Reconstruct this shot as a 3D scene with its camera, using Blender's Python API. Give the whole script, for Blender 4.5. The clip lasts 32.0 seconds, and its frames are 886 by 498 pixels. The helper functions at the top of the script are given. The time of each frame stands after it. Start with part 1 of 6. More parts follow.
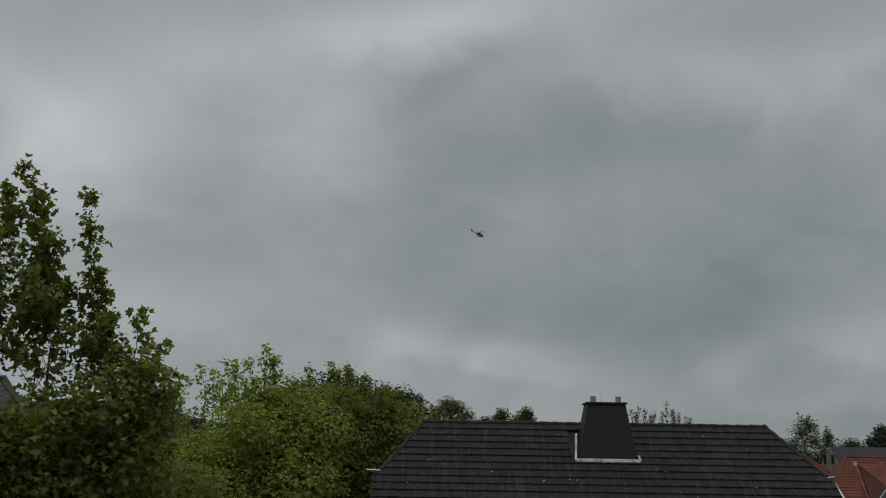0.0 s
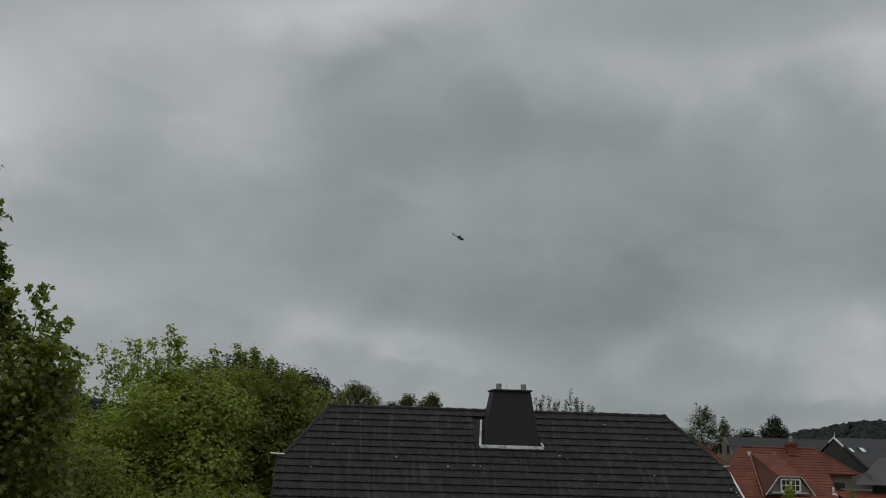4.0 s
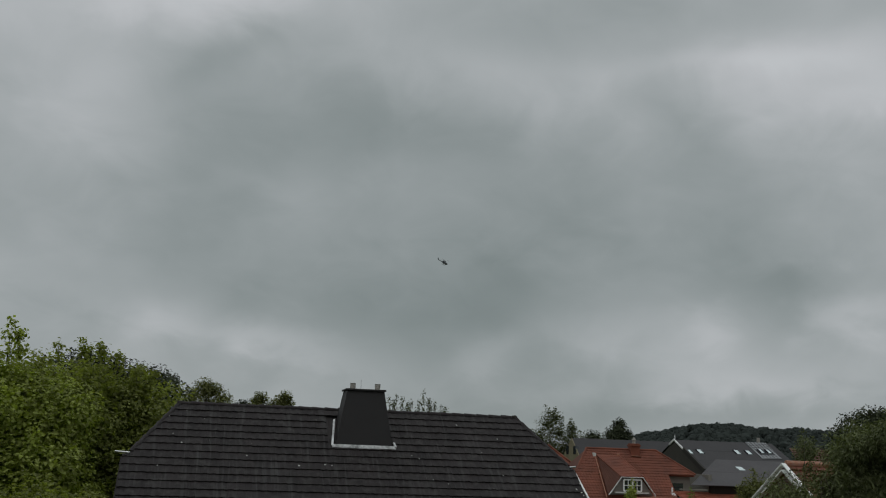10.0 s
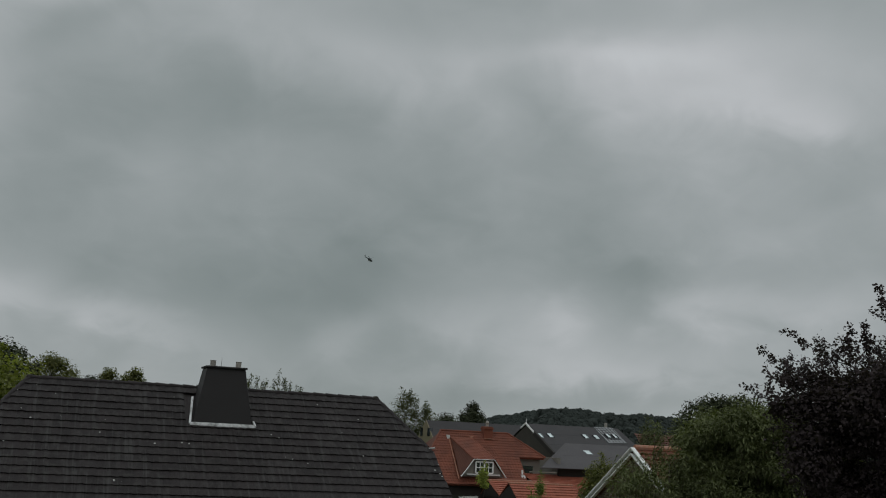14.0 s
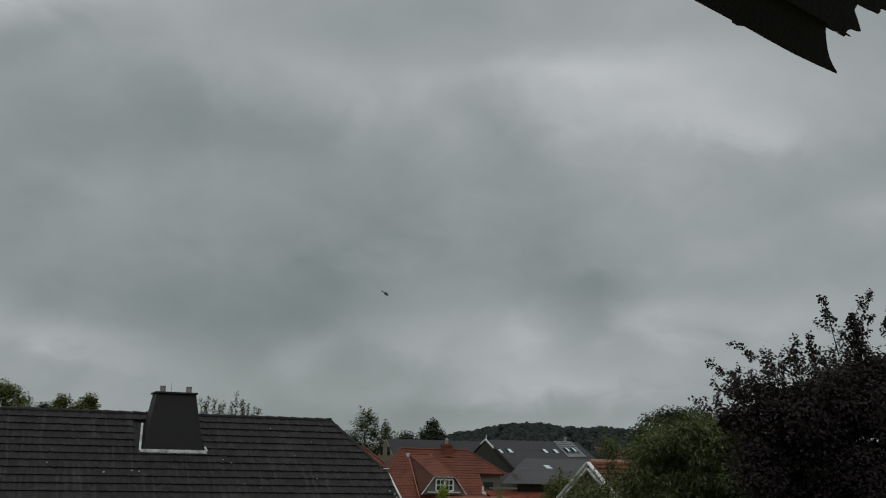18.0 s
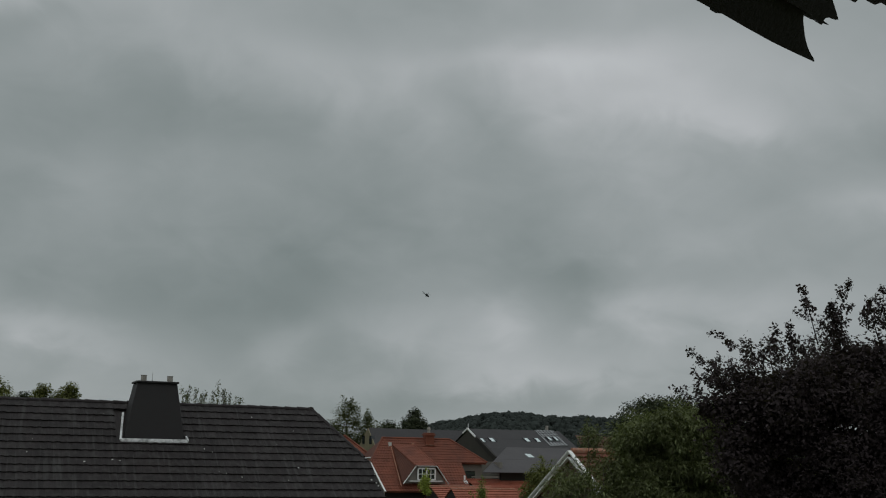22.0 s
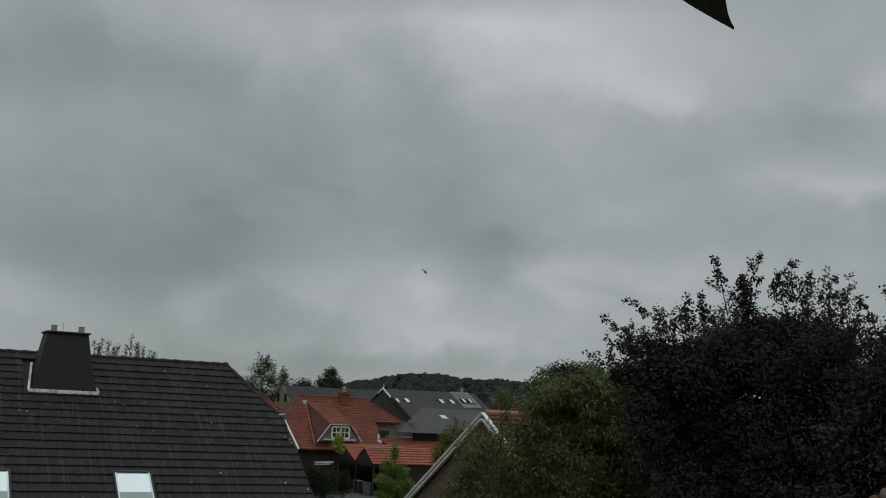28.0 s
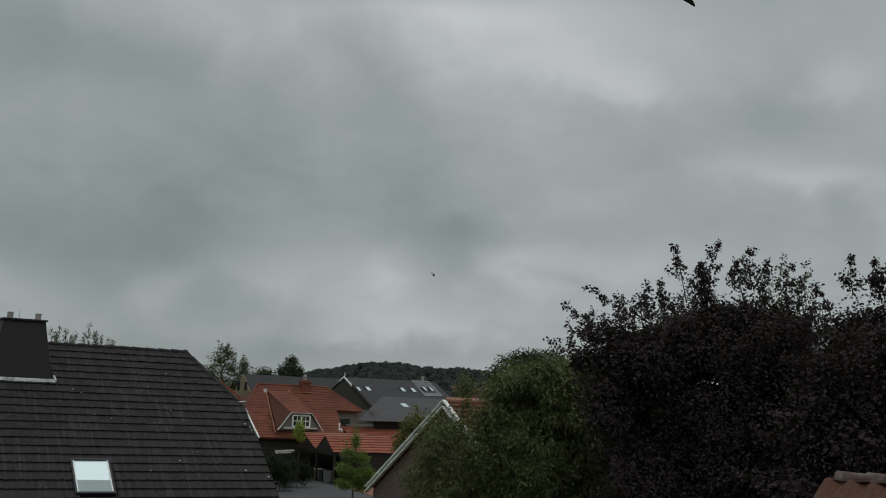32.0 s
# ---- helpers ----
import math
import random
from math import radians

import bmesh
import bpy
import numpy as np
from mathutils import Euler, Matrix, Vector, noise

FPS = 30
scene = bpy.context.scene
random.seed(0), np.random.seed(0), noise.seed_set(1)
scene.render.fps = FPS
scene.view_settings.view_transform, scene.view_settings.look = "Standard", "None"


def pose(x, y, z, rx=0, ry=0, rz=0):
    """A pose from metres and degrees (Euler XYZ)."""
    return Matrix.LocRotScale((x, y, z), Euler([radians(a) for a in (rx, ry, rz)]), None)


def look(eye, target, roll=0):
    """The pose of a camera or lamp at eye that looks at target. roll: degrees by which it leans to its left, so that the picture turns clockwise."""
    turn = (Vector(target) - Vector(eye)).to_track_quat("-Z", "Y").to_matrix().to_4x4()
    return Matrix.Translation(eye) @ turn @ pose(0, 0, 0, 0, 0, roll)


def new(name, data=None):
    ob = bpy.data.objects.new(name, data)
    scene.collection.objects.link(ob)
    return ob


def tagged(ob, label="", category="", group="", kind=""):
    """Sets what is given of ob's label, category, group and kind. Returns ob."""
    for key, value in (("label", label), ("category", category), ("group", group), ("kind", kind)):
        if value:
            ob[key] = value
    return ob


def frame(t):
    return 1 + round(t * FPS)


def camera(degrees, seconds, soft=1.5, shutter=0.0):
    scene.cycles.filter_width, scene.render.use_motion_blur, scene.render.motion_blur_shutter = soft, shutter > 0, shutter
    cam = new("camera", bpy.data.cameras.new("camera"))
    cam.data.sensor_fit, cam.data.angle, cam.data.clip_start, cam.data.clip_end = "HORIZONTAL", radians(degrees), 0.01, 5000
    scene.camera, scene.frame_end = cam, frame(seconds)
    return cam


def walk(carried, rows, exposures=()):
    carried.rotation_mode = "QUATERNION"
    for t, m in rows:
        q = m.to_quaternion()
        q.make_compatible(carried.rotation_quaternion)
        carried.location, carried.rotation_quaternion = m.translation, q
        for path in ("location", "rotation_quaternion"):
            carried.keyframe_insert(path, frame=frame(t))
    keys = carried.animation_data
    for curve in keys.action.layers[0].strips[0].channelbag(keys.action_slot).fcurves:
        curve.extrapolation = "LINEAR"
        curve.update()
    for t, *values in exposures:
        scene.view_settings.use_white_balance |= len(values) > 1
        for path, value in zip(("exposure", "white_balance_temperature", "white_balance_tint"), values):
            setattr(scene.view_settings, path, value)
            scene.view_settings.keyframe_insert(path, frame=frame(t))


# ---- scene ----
# ---- camera ----
cam = camera(44.85, 32.0, soft=1.1)
# seconds, x, y, z, yaw, pitch, roll
PATH = (
    (0, 0.000, 0.000, 7.470, -0.00, 11.10, -0.90),
    (0.5, 0.000, 0.000, 7.470, -0.74, 10.95, -1.00),
    (1, 0.000, 0.000, 7.470, -1.51, 10.99, -0.69),
    (1.5, 0.000, 0.000, 7.470, -2.17, 10.86, -0.92),
    (2, 0.000, 0.000, 7.470, -2.88, 10.72, -1.61),
    (2.5, 0.000, 0.000, 7.470, -3.37, 10.64, -1.52),
    (3, 0.000, 0.000, 7.470, -3.93, 10.58, -1.61),
    (3.5, 0.000, 0.000, 7.470, -4.45, 10.51, -1.62),
    (5.5, -0.001, 0.000, 7.470, -6.58, 10.31, -1.87),
    (6, -0.002, 0.001, 7.471, -7.08, 10.29, -1.82),
    (6.5, -0.004, 0.001, 7.471, -7.66, 10.34, -2.07),
    (7, -0.005, 0.002, 7.471, -8.25, 10.42, -2.22),
    (7.5, -0.006, 0.002, 7.471, -8.88, 10.46, -2.21),
    (8, -0.007, 0.003, 7.472, -9.63, 10.52, -2.55),
    (8.5, -0.009, 0.003, 7.472, -10.21, 10.58, -1.69),
    (9, -0.010, 0.004, 7.472, -10.94, 10.62, -1.32),
    (9.5, -0.011, 0.004, 7.472, -11.80, 10.65, -1.51),
    (10, -0.012, 0.004, 7.473, -12.75, 10.67, -2.05),
    (10.5, -0.014, 0.005, 7.473, -13.42, 10.71, -1.55),
    (11, -0.015, 0.005, 7.473, -14.14, 10.73, -1.40),
    (11.5, -0.016, 0.006, 7.473, -15.01, 10.74, -1.96),
    (12, -0.017, 0.006, 7.474, -15.54, 10.70, -1.15),
    (12.5, -0.019, 0.007, 7.474, -16.17, 10.66, -1.28),
    (13, -0.044, 0.014, 7.474, -16.85, 10.59, -1.36),
    (13.1, -0.055, 0.018, 7.472, -16.86, 10.42, -1.46),
    (13.2, -0.059, 0.019, 7.472, -16.86, 10.43, -1.56),
    (13.3, -0.064, 0.019, 7.472, -16.07, 9.96, -1.66),
    (13.4, -0.071, 0.022, 7.471, -16.68, 9.57, -1.76),
    (13.5, -0.095, 0.030, 7.462, -16.79, 9.41, -1.86),
    (13.6, -0.103, 0.033, 7.461, -17.05, 9.41, -2.05),
    (13.7, -0.127, 0.042, 7.452, -17.64, 9.53, -2.25),
    (13.8, -0.134, 0.046, 7.451, -18.69, 9.61, -2.45),
    (13.9, -0.155, 0.056, 7.443, -19.74, 9.82, -2.65),
    (14, -0.206, 0.076, 7.441, -20.48, 10.04, -2.85),
    (14.1, -0.203, 0.075, 7.433, -20.46, 10.28, -2.46),
    (14.2, -0.189, 0.069, 7.440, -20.45, 10.13, -2.08),
    (14.3, -0.176, 0.065, 7.449, -20.69, 9.82, -1.69),
    (14.4, -0.157, 0.059, 7.463, -21.25, 9.74, -1.30),
    (14.5, -0.143, 0.054, 7.470, -21.39, 9.75, -0.92),
    (14.6, -0.122, 0.047, 7.480, -21.31, 9.84, -1.21),
    (14.75, -0.107, 0.042, 7.491, -21.30, 10.13, -1.65),
    (15, -0.076, 0.030, 7.505, -21.30, 10.54, -1.80),
    (15.5, -0.084, 0.033, 7.478, -22.48, 10.55, -2.09),
    (17.5, -0.039, 0.015, 7.512, -22.29, 10.81, -1.95),
    (18, -0.017, 0.003, 7.516, -22.48, 11.00, -1.33),
    (18.5, -0.008, -0.000, 7.518, -22.52, 11.04, -0.83),
    (19, -0.010, 0.001, 7.513, -22.62, 10.98, -1.32),
    (19.5, -0.008, -0.000, 7.516, -22.57, 11.02, -1.34),
    (20, -0.006, -0.001, 7.519, -22.80, 10.96, -1.53),
    (20.5, -0.010, -0.000, 7.520, -23.14, 10.80, -1.73),
    (21, -0.009, 0.000, 7.518, -23.33, 10.70, -1.33),
    (21.5, -0.010, 0.002, 7.513, -23.36, 10.63, -1.07),
    (22, -0.006, 0.001, 7.509, -23.42, 10.46, -1.24),
    (22.5, -0.004, 0.000, 7.507, -23.60, 10.35, -1.44),
    (23, -0.005, -0.000, 7.512, -24.09, 10.23, -2.01),
    (23.5, 0.003, -0.003, 7.510, -24.43, 10.12, -1.67),
    (24, 0.007, -0.005, 7.509, -24.85, 10.02, -1.75),
    (24.5, 0.020, -0.007, 7.487, -25.05, 9.82, -0.38),
    (25, 0.003, 0.001, 7.486, -25.65, 9.52, -1.74),
    (25.5, -0.002, 0.007, 7.466, -25.91, 9.24, -1.21),
    (27.5, 0.003, 0.001, 7.482, -27.60, 8.56, -2.88),
    (28, 0.006, -0.001, 7.484, -27.90, 8.56, -2.62),
    (28.5, 0.009, -0.003, 7.492, -28.24, 8.63, -2.83),
    (29, 0.013, -0.006, 7.492, -28.49, 8.62, -2.63),
    (29.5, 0.010, -0.003, 7.489, -28.80, 8.57, -3.04),
    (30, 0.013, -0.005, 7.490, -29.01, 8.50, -2.91),
    (30.5, 0.009, -0.003, 7.486, -29.27, 8.45, -3.34),
    (31, 0.005, 0.000, 7.481, -29.34, 8.34, -2.93),
    (31.5, 0.007, 0.001, 7.472, -29.61, 8.20, -3.22),
    (32, 0.007, 0.001, 7.442, -29.96, 8.06, -2.51),
)

walk(cam, [(t, pose(x, y, z, 90 + pitch, roll, yaw)) for t, x, y, z, yaw, pitch, roll in PATH],
     exposures=((0.0, -1.12, 6500, 13.0), (2.5, -1.08, 6500, 12.5), (6.0, -1.0, 6500, 11.5), (12.0, -1.0, 6500, 11.0), (20.0, -1.08, 6500, 10.0), (25.0, -1.04, 6500, 10.0), (30.0, -0.94, 6500, 10.0), (32.0, -0.94, 6500, 10.0)))


# ---- world and sun: a closed overcast sky with soft cloud banks ----
def build_world():
    world = bpy.data.worlds.new("overcast_sky")
    scene.world = world
    world.use_nodes = True
    nt = world.node_tree
    nt.nodes.clear()

    def math_node(op, a, b=None, c=None):
        n = nt.nodes.new("ShaderNodeMath")
        n.operation = op
        for i, v in enumerate((a, b, c)):
            if v is None:
                continue
            if isinstance(v, (int, float)):
                n.inputs[i].default_value = v
            else:
                nt.links.new(v, n.inputs[i])
        return n.outputs[0]

    coord = nt.nodes.new("ShaderNodeTexCoord")
    split = nt.nodes.new("ShaderNodeSeparateXYZ")
    nt.links.new(coord.outputs["Generated"], split.inputs[0])
    dx, dy, dz = split.outputs
    height = math_node("ADD", math_node("MAXIMUM", dz, 0.0), 0.55)
    cx, cy = math_node("DIVIDE", dx, height), math_node("DIVIDE", dy, height)
    flat = nt.nodes.new("ShaderNodeCombineXYZ")
    nt.links.new(cx, flat.inputs[0])
    nt.links.new(cy, flat.inputs[1])
    flat.inputs[2].default_value = 3.7

    def clouds(scale, detail, rough, warp):
        n = nt.nodes.new("ShaderNodeTexNoise")
        nt.links.new(flat.outputs[0], n.inputs["Vector"])
        n.inputs["Scale"].default_value, n.inputs["Detail"].default_value = scale, detail
        n.inputs["Roughness"].default_value, n.inputs["Distortion"].default_value = rough, warp
        return n.outputs["Fac"]

    # bearing and height of the view ray in degrees, with ragged edges
    small, fine = clouds(4.6, 4.0, 0.5, 0.3), clouds(11.0, 4.0, 0.5, 0.5)
    bearing = math_node("MULTIPLY", math_node("ARCTAN2", dx, dy), 57.296)
    raise_ = math_node("MULTIPLY", math_node("ARCSINE", dz), 57.296)
    bearing = math_node("MULTIPLY_ADD", math_node("SUBTRACT", small, 0.5), 6.0, bearing)
    raise_ = math_node("MULTIPLY_ADD", math_node("SUBTRACT", fine, 0.5), 2.6, raise_)
    # stops above or below the mean: cloud banks and a finer mottling
    total = math_node("MULTIPLY_ADD", math_node("SUBTRACT", small, 0.5), 0.55,
                      math_node("MULTIPLY_ADD", math_node("SUBTRACT", fine, 0.5), 0.34, 0.07))
    for az, el, wide, tall, lean, amount in (*HIGH_CLOUDS, *MIDDLE_CLOUDS, *LOW_CLOUDS):
        c, s = math.cos(radians(lean)), math.sin(radians(lean))
        du, dv = math_node("SUBTRACT", bearing, az), math_node("SUBTRACT", raise_, el)
        u = math_node("MULTIPLY_ADD", du, c / wide, math_node("MULTIPLY", dv, s / wide))
        v = math_node("MULTIPLY_ADD", du, -s / tall, math_node("MULTIPLY", dv, c / tall))
        far = math_node("MULTIPLY_ADD", u, u, math_node("MULTIPLY", v, v))
        total = math_node("MULTIPLY_ADD", math_node("EXPONENT", math_node("MULTIPLY", far, -1.0)), amount, total)
    ramp = nt.nodes.new("ShaderNodeValToRGB")
    nt.links.new(math_node("ADD", total, 0.5), ramp.inputs[0])
    stops = ramp.color_ramp.elements
    stops[0].position, stops[0].color = 0.0, (0.586, 0.685, 0.680, 1)
    stops[1].position, stops[1].color = 1.0, (0.658, 0.690, 0.708, 1)
    cloud = nt.nodes.new("ShaderNodeVectorMath")
    cloud.operation = "SCALE"
    nt.links.new(ramp.outputs[0], cloud.inputs[0])
    nt.links.new(math_node("POWER", 2.0, total), cloud.inputs["Scale"])
    sky = nt.nodes.new("ShaderNodeTexSky")
    sky.sky_type, sky.sun_disc = "NISHITA", False
    sky.sun_elevation, sky.sun_rotation = radians(50), radians(200)
    thin = nt.nodes.new("ShaderNodeMix")
    thin.data_type = "RGBA"
    thin.inputs[0].default_value = 0.97
    dim = nt.nodes.new("ShaderNodeVectorMath")
    dim.operation = "SCALE"
    nt.links.new(sky.outputs[0], dim.inputs[0])
    dim.inputs["Scale"].default_value = 0.1
    nt.links.new(dim.outputs[0], thin.inputs[6])
    nt.links.new(cloud.outputs[0], thin.inputs[7])
    # an overcast sky is about twice as bright overhead as low down
    lift = nt.nodes.new("ShaderNodeMapRange")
    lift.interpolation_type = "SMOOTHSTEP"
    nt.links.new(dz, lift.inputs[0])
    for k, v in enumerate((0.42, 1.0, 1.0, 2.4)):
        lift.inputs[k + 1].default_value = v
    bright = nt.nodes.new("ShaderNodeVectorMath")
    bright.operation = "SCALE"
    nt.links.new(thin.outputs[2], bright.inputs[0])
    nt.links.new(lift.outputs[0], bright.inputs["Scale"])
    back = nt.nodes.new("ShaderNodeBackground")
    nt.links.new(bright.outputs[0], back.inputs[0])
    back.inputs[1].default_value = 1.0
    out = nt.nodes.new("ShaderNodeOutputWorld")
    nt.links.new(back.outputs[0], out.inputs[0])


# cloud banks: bearing, height, length, depth and lean in degrees, and stops lighter (+) or darker (-)
HIGH_CLOUDS = (
    (-0.1, 23.1, 12.8, 1.8, 8, 0.44), (29.2, 20.6, 8.4, 1, 1, 0.28), (0.7, 20.3, 4.9, 1, 34, -0.24),
    (13.9, 19.8, 8.3, 2.2, -11, 0.43), (33.9, 18.7, 12.5, 2.5, -3, 0.43), (25.3, 18, 2.1, 3.6, 34, -0.19),
    (-6.3, 17.2, 4.3, 3.7, -34, 0.27), (49.5, 16.7, 2.2, 1.1, 4, 0.25), (39.3, 16.7, 3.6, 1, -15, 0.21),
    (-19.5, 16.6, 9.1, 3.6, 31, 0.37),
)
MIDDLE_CLOUDS = (
    (-22, 16.2, 5.1, 3, -34, 0.35), (14.7, 16.1, 14.7, 7.3, -1, -0.29), (44.2, 15.5, 5.3, 3, 34, -0.21),
    (4, 13.6, 2.3, 2.3, -34, 0.15), (-0.9, 12.4, 8.8, 4.3, 34, -0.23), (48.5, 12, 4.7, 1, -10, 0.36),
    (-13.9, 10.7, 3.2, 1.4, -6, -0.09), (50.3, 9.5, 2, 1.4, -34, -0.13), (31.8, 9.1, 6.3, 1.1, 5, -0.24),
    (15.6, 8.6, 16, 2.5, 10, -0.27),
)
LOW_CLOUDS = (
    (34.6, 7.2, 10.8, 1.2, 3, 0.25), (-13.5, 7.2, 7.2, 2, 0, 0.18), (29.5, 7.1, 2, 1.6, 34, -0.32),
    (0.6, 6.8, 2, 1, 34, -0.18), (27.7, 6.4, 2, 1, -34, 0.22), (13.2, 6, 8, 4.8, -15, -0.3),
    (2.5, 5.6, 5.9, 1, -11, 0.39), (-2.2, 5.3, 2.1, 1, 34, 0.18), (14.9, 5.1, 2, 1, 34, 0.24),
    (24.6, 5.1, 16, 1.4, -14, 0.13), (28, 3.5, 5.3, 1, 7, 0.17), (28.1, 2.4, 16, 1, 3, -0.27),
)
build_world()
sun = new("sun", bpy.data.lights.new("sun", "SUN"))
sun.data.energy, sun.data.angle, sun.data.color = 0.5, radians(40), (1.0, 0.97, 0.93)
sun.matrix_world = look((0, 0, 0), (0.26, 0.72, -0.9))


# ---- materials ----
def material(name, color, rough=0.8, vary=0.25, scale=3.0, fine=40.0, bump=0.15, metal=0.0, per_object=0.0, per_island=0.0,
             stain=None, stain_amount=0.0, stain_scale=0.8, spec=0.4, coords="Object", trans=0.0):
    """A procedural surface: two scales of variation, optional stains, and fine relief."""
    m = bpy.data.materials.new(name)
    m.use_nodes = True
    nt = m.node_tree
    b = nt.nodes["Principled BSDF"]
    b.inputs["Roughness"].default_value, b.inputs["Metallic"].default_value = rough, metal
    b.inputs["Specular IOR Level"].default_value = spec
    tc = nt.nodes.new("ShaderNodeTexCoord")
    n1, n2 = nt.nodes.new("ShaderNodeTexNoise"), nt.nodes.new("ShaderNodeTexNoise")
    for n, s, d in ((n1, scale, 4.0), (n2, fine, 3.0)):
        nt.links.new(tc.outputs[coords], n.inputs["Vector"])
        n.inputs["Scale"].default_value, n.inputs["Detail"].default_value = s, d

    def mix(a, bsock, op):
        n = nt.nodes.new("ShaderNodeMath")
        n.operation = op
        for i, v in enumerate((a, bsock)):
            if isinstance(v, (int, float)):
                n.inputs[i].default_value = v
            else:
                nt.links.new(v, n.inputs[i])
        return n.outputs[0]

    value = mix(mix(n1.outputs["Fac"], n2.outputs["Fac"], "ADD"), -1.0, "ADD")
    value = mix(mix(value, 2.2 * vary, "MULTIPLY"), 1.0, "ADD")
    if per_object:
        info = nt.nodes.new("ShaderNodeObjectInfo")
        value = mix(value, mix(mix(info.outputs["Random"], 2 * per_object, "MULTIPLY"), 1 - per_object, "ADD"), "MULTIPLY")
    if per_island:
        geo = nt.nodes.new("ShaderNodeNewGeometry")
        value = mix(value, mix(mix(geo.outputs["Random Per Island"], 2 * per_island, "MULTIPLY"), 1 - per_island, "ADD"), "MULTIPLY")
    tone = nt.nodes.new("ShaderNodeVectorMath")
    tone.operation = "SCALE"
    tone.inputs[0].default_value = color
    nt.links.new(value, tone.inputs["Scale"])
    result = tone.outputs[0]
    if stain:
        n3 = nt.nodes.new("ShaderNodeTexNoise")
        nt.links.new(tc.outputs[coords], n3.inputs["Vector"])
        n3.inputs["Scale"].default_value, n3.inputs["Detail"].default_value = stain_scale, 6.0
        ramp = nt.nodes.new("ShaderNodeValToRGB")
        ramp.color_ramp.elements[0].position, ramp.color_ramp.elements[1].position = 0.5, 0.72
        nt.links.new(n3.outputs["Fac"], ramp.inputs[0])
        mx = nt.nodes.new("ShaderNodeMix")
        mx.data_type = "RGBA"
        nt.links.new(mix(ramp.outputs[0], stain_amount, "MULTIPLY"), mx.inputs[0])
        nt.links.new(result, mx.inputs[6])
        mx.inputs[7].default_value = (*stain, 1)
        result = mx.outputs[2]
    nt.links.new(result, b.inputs["Base Color"])
    if bump:
        bp = nt.nodes.new("ShaderNodeBump")
        bp.inputs["Strength"].default_value, bp.inputs["Distance"].default_value = bump, 0.02
        nt.links.new(n2.outputs["Fac"], bp.inputs["Height"])
        nt.links.new(bp.outputs[0], b.inputs["Normal"])
    if trans:
        b.inputs["Subsurface Weight"].default_value = 0.0
        tr = nt.nodes.new("ShaderNodeBsdfTranslucent")
        sc = nt.nodes.new("ShaderNodeVectorMath")
        sc.operation = "MULTIPLY"
        nt.links.new(result, sc.inputs[0])
        sc.inputs[1].default_value = (1.5, 1.7, 0.5)
        nt.links.new(sc.outputs[0], tr.inputs[0])
        ms = nt.nodes.new("ShaderNodeMixShader")
        ms.inputs[0].default_value = trans
        nt.links.new(b.outputs[0], ms.inputs[1])
        nt.links.new(tr.outputs[0], ms.inputs[2])
        nt.links.new(ms.outputs[0], nt.nodes["Material Output"].inputs[0])
    return m


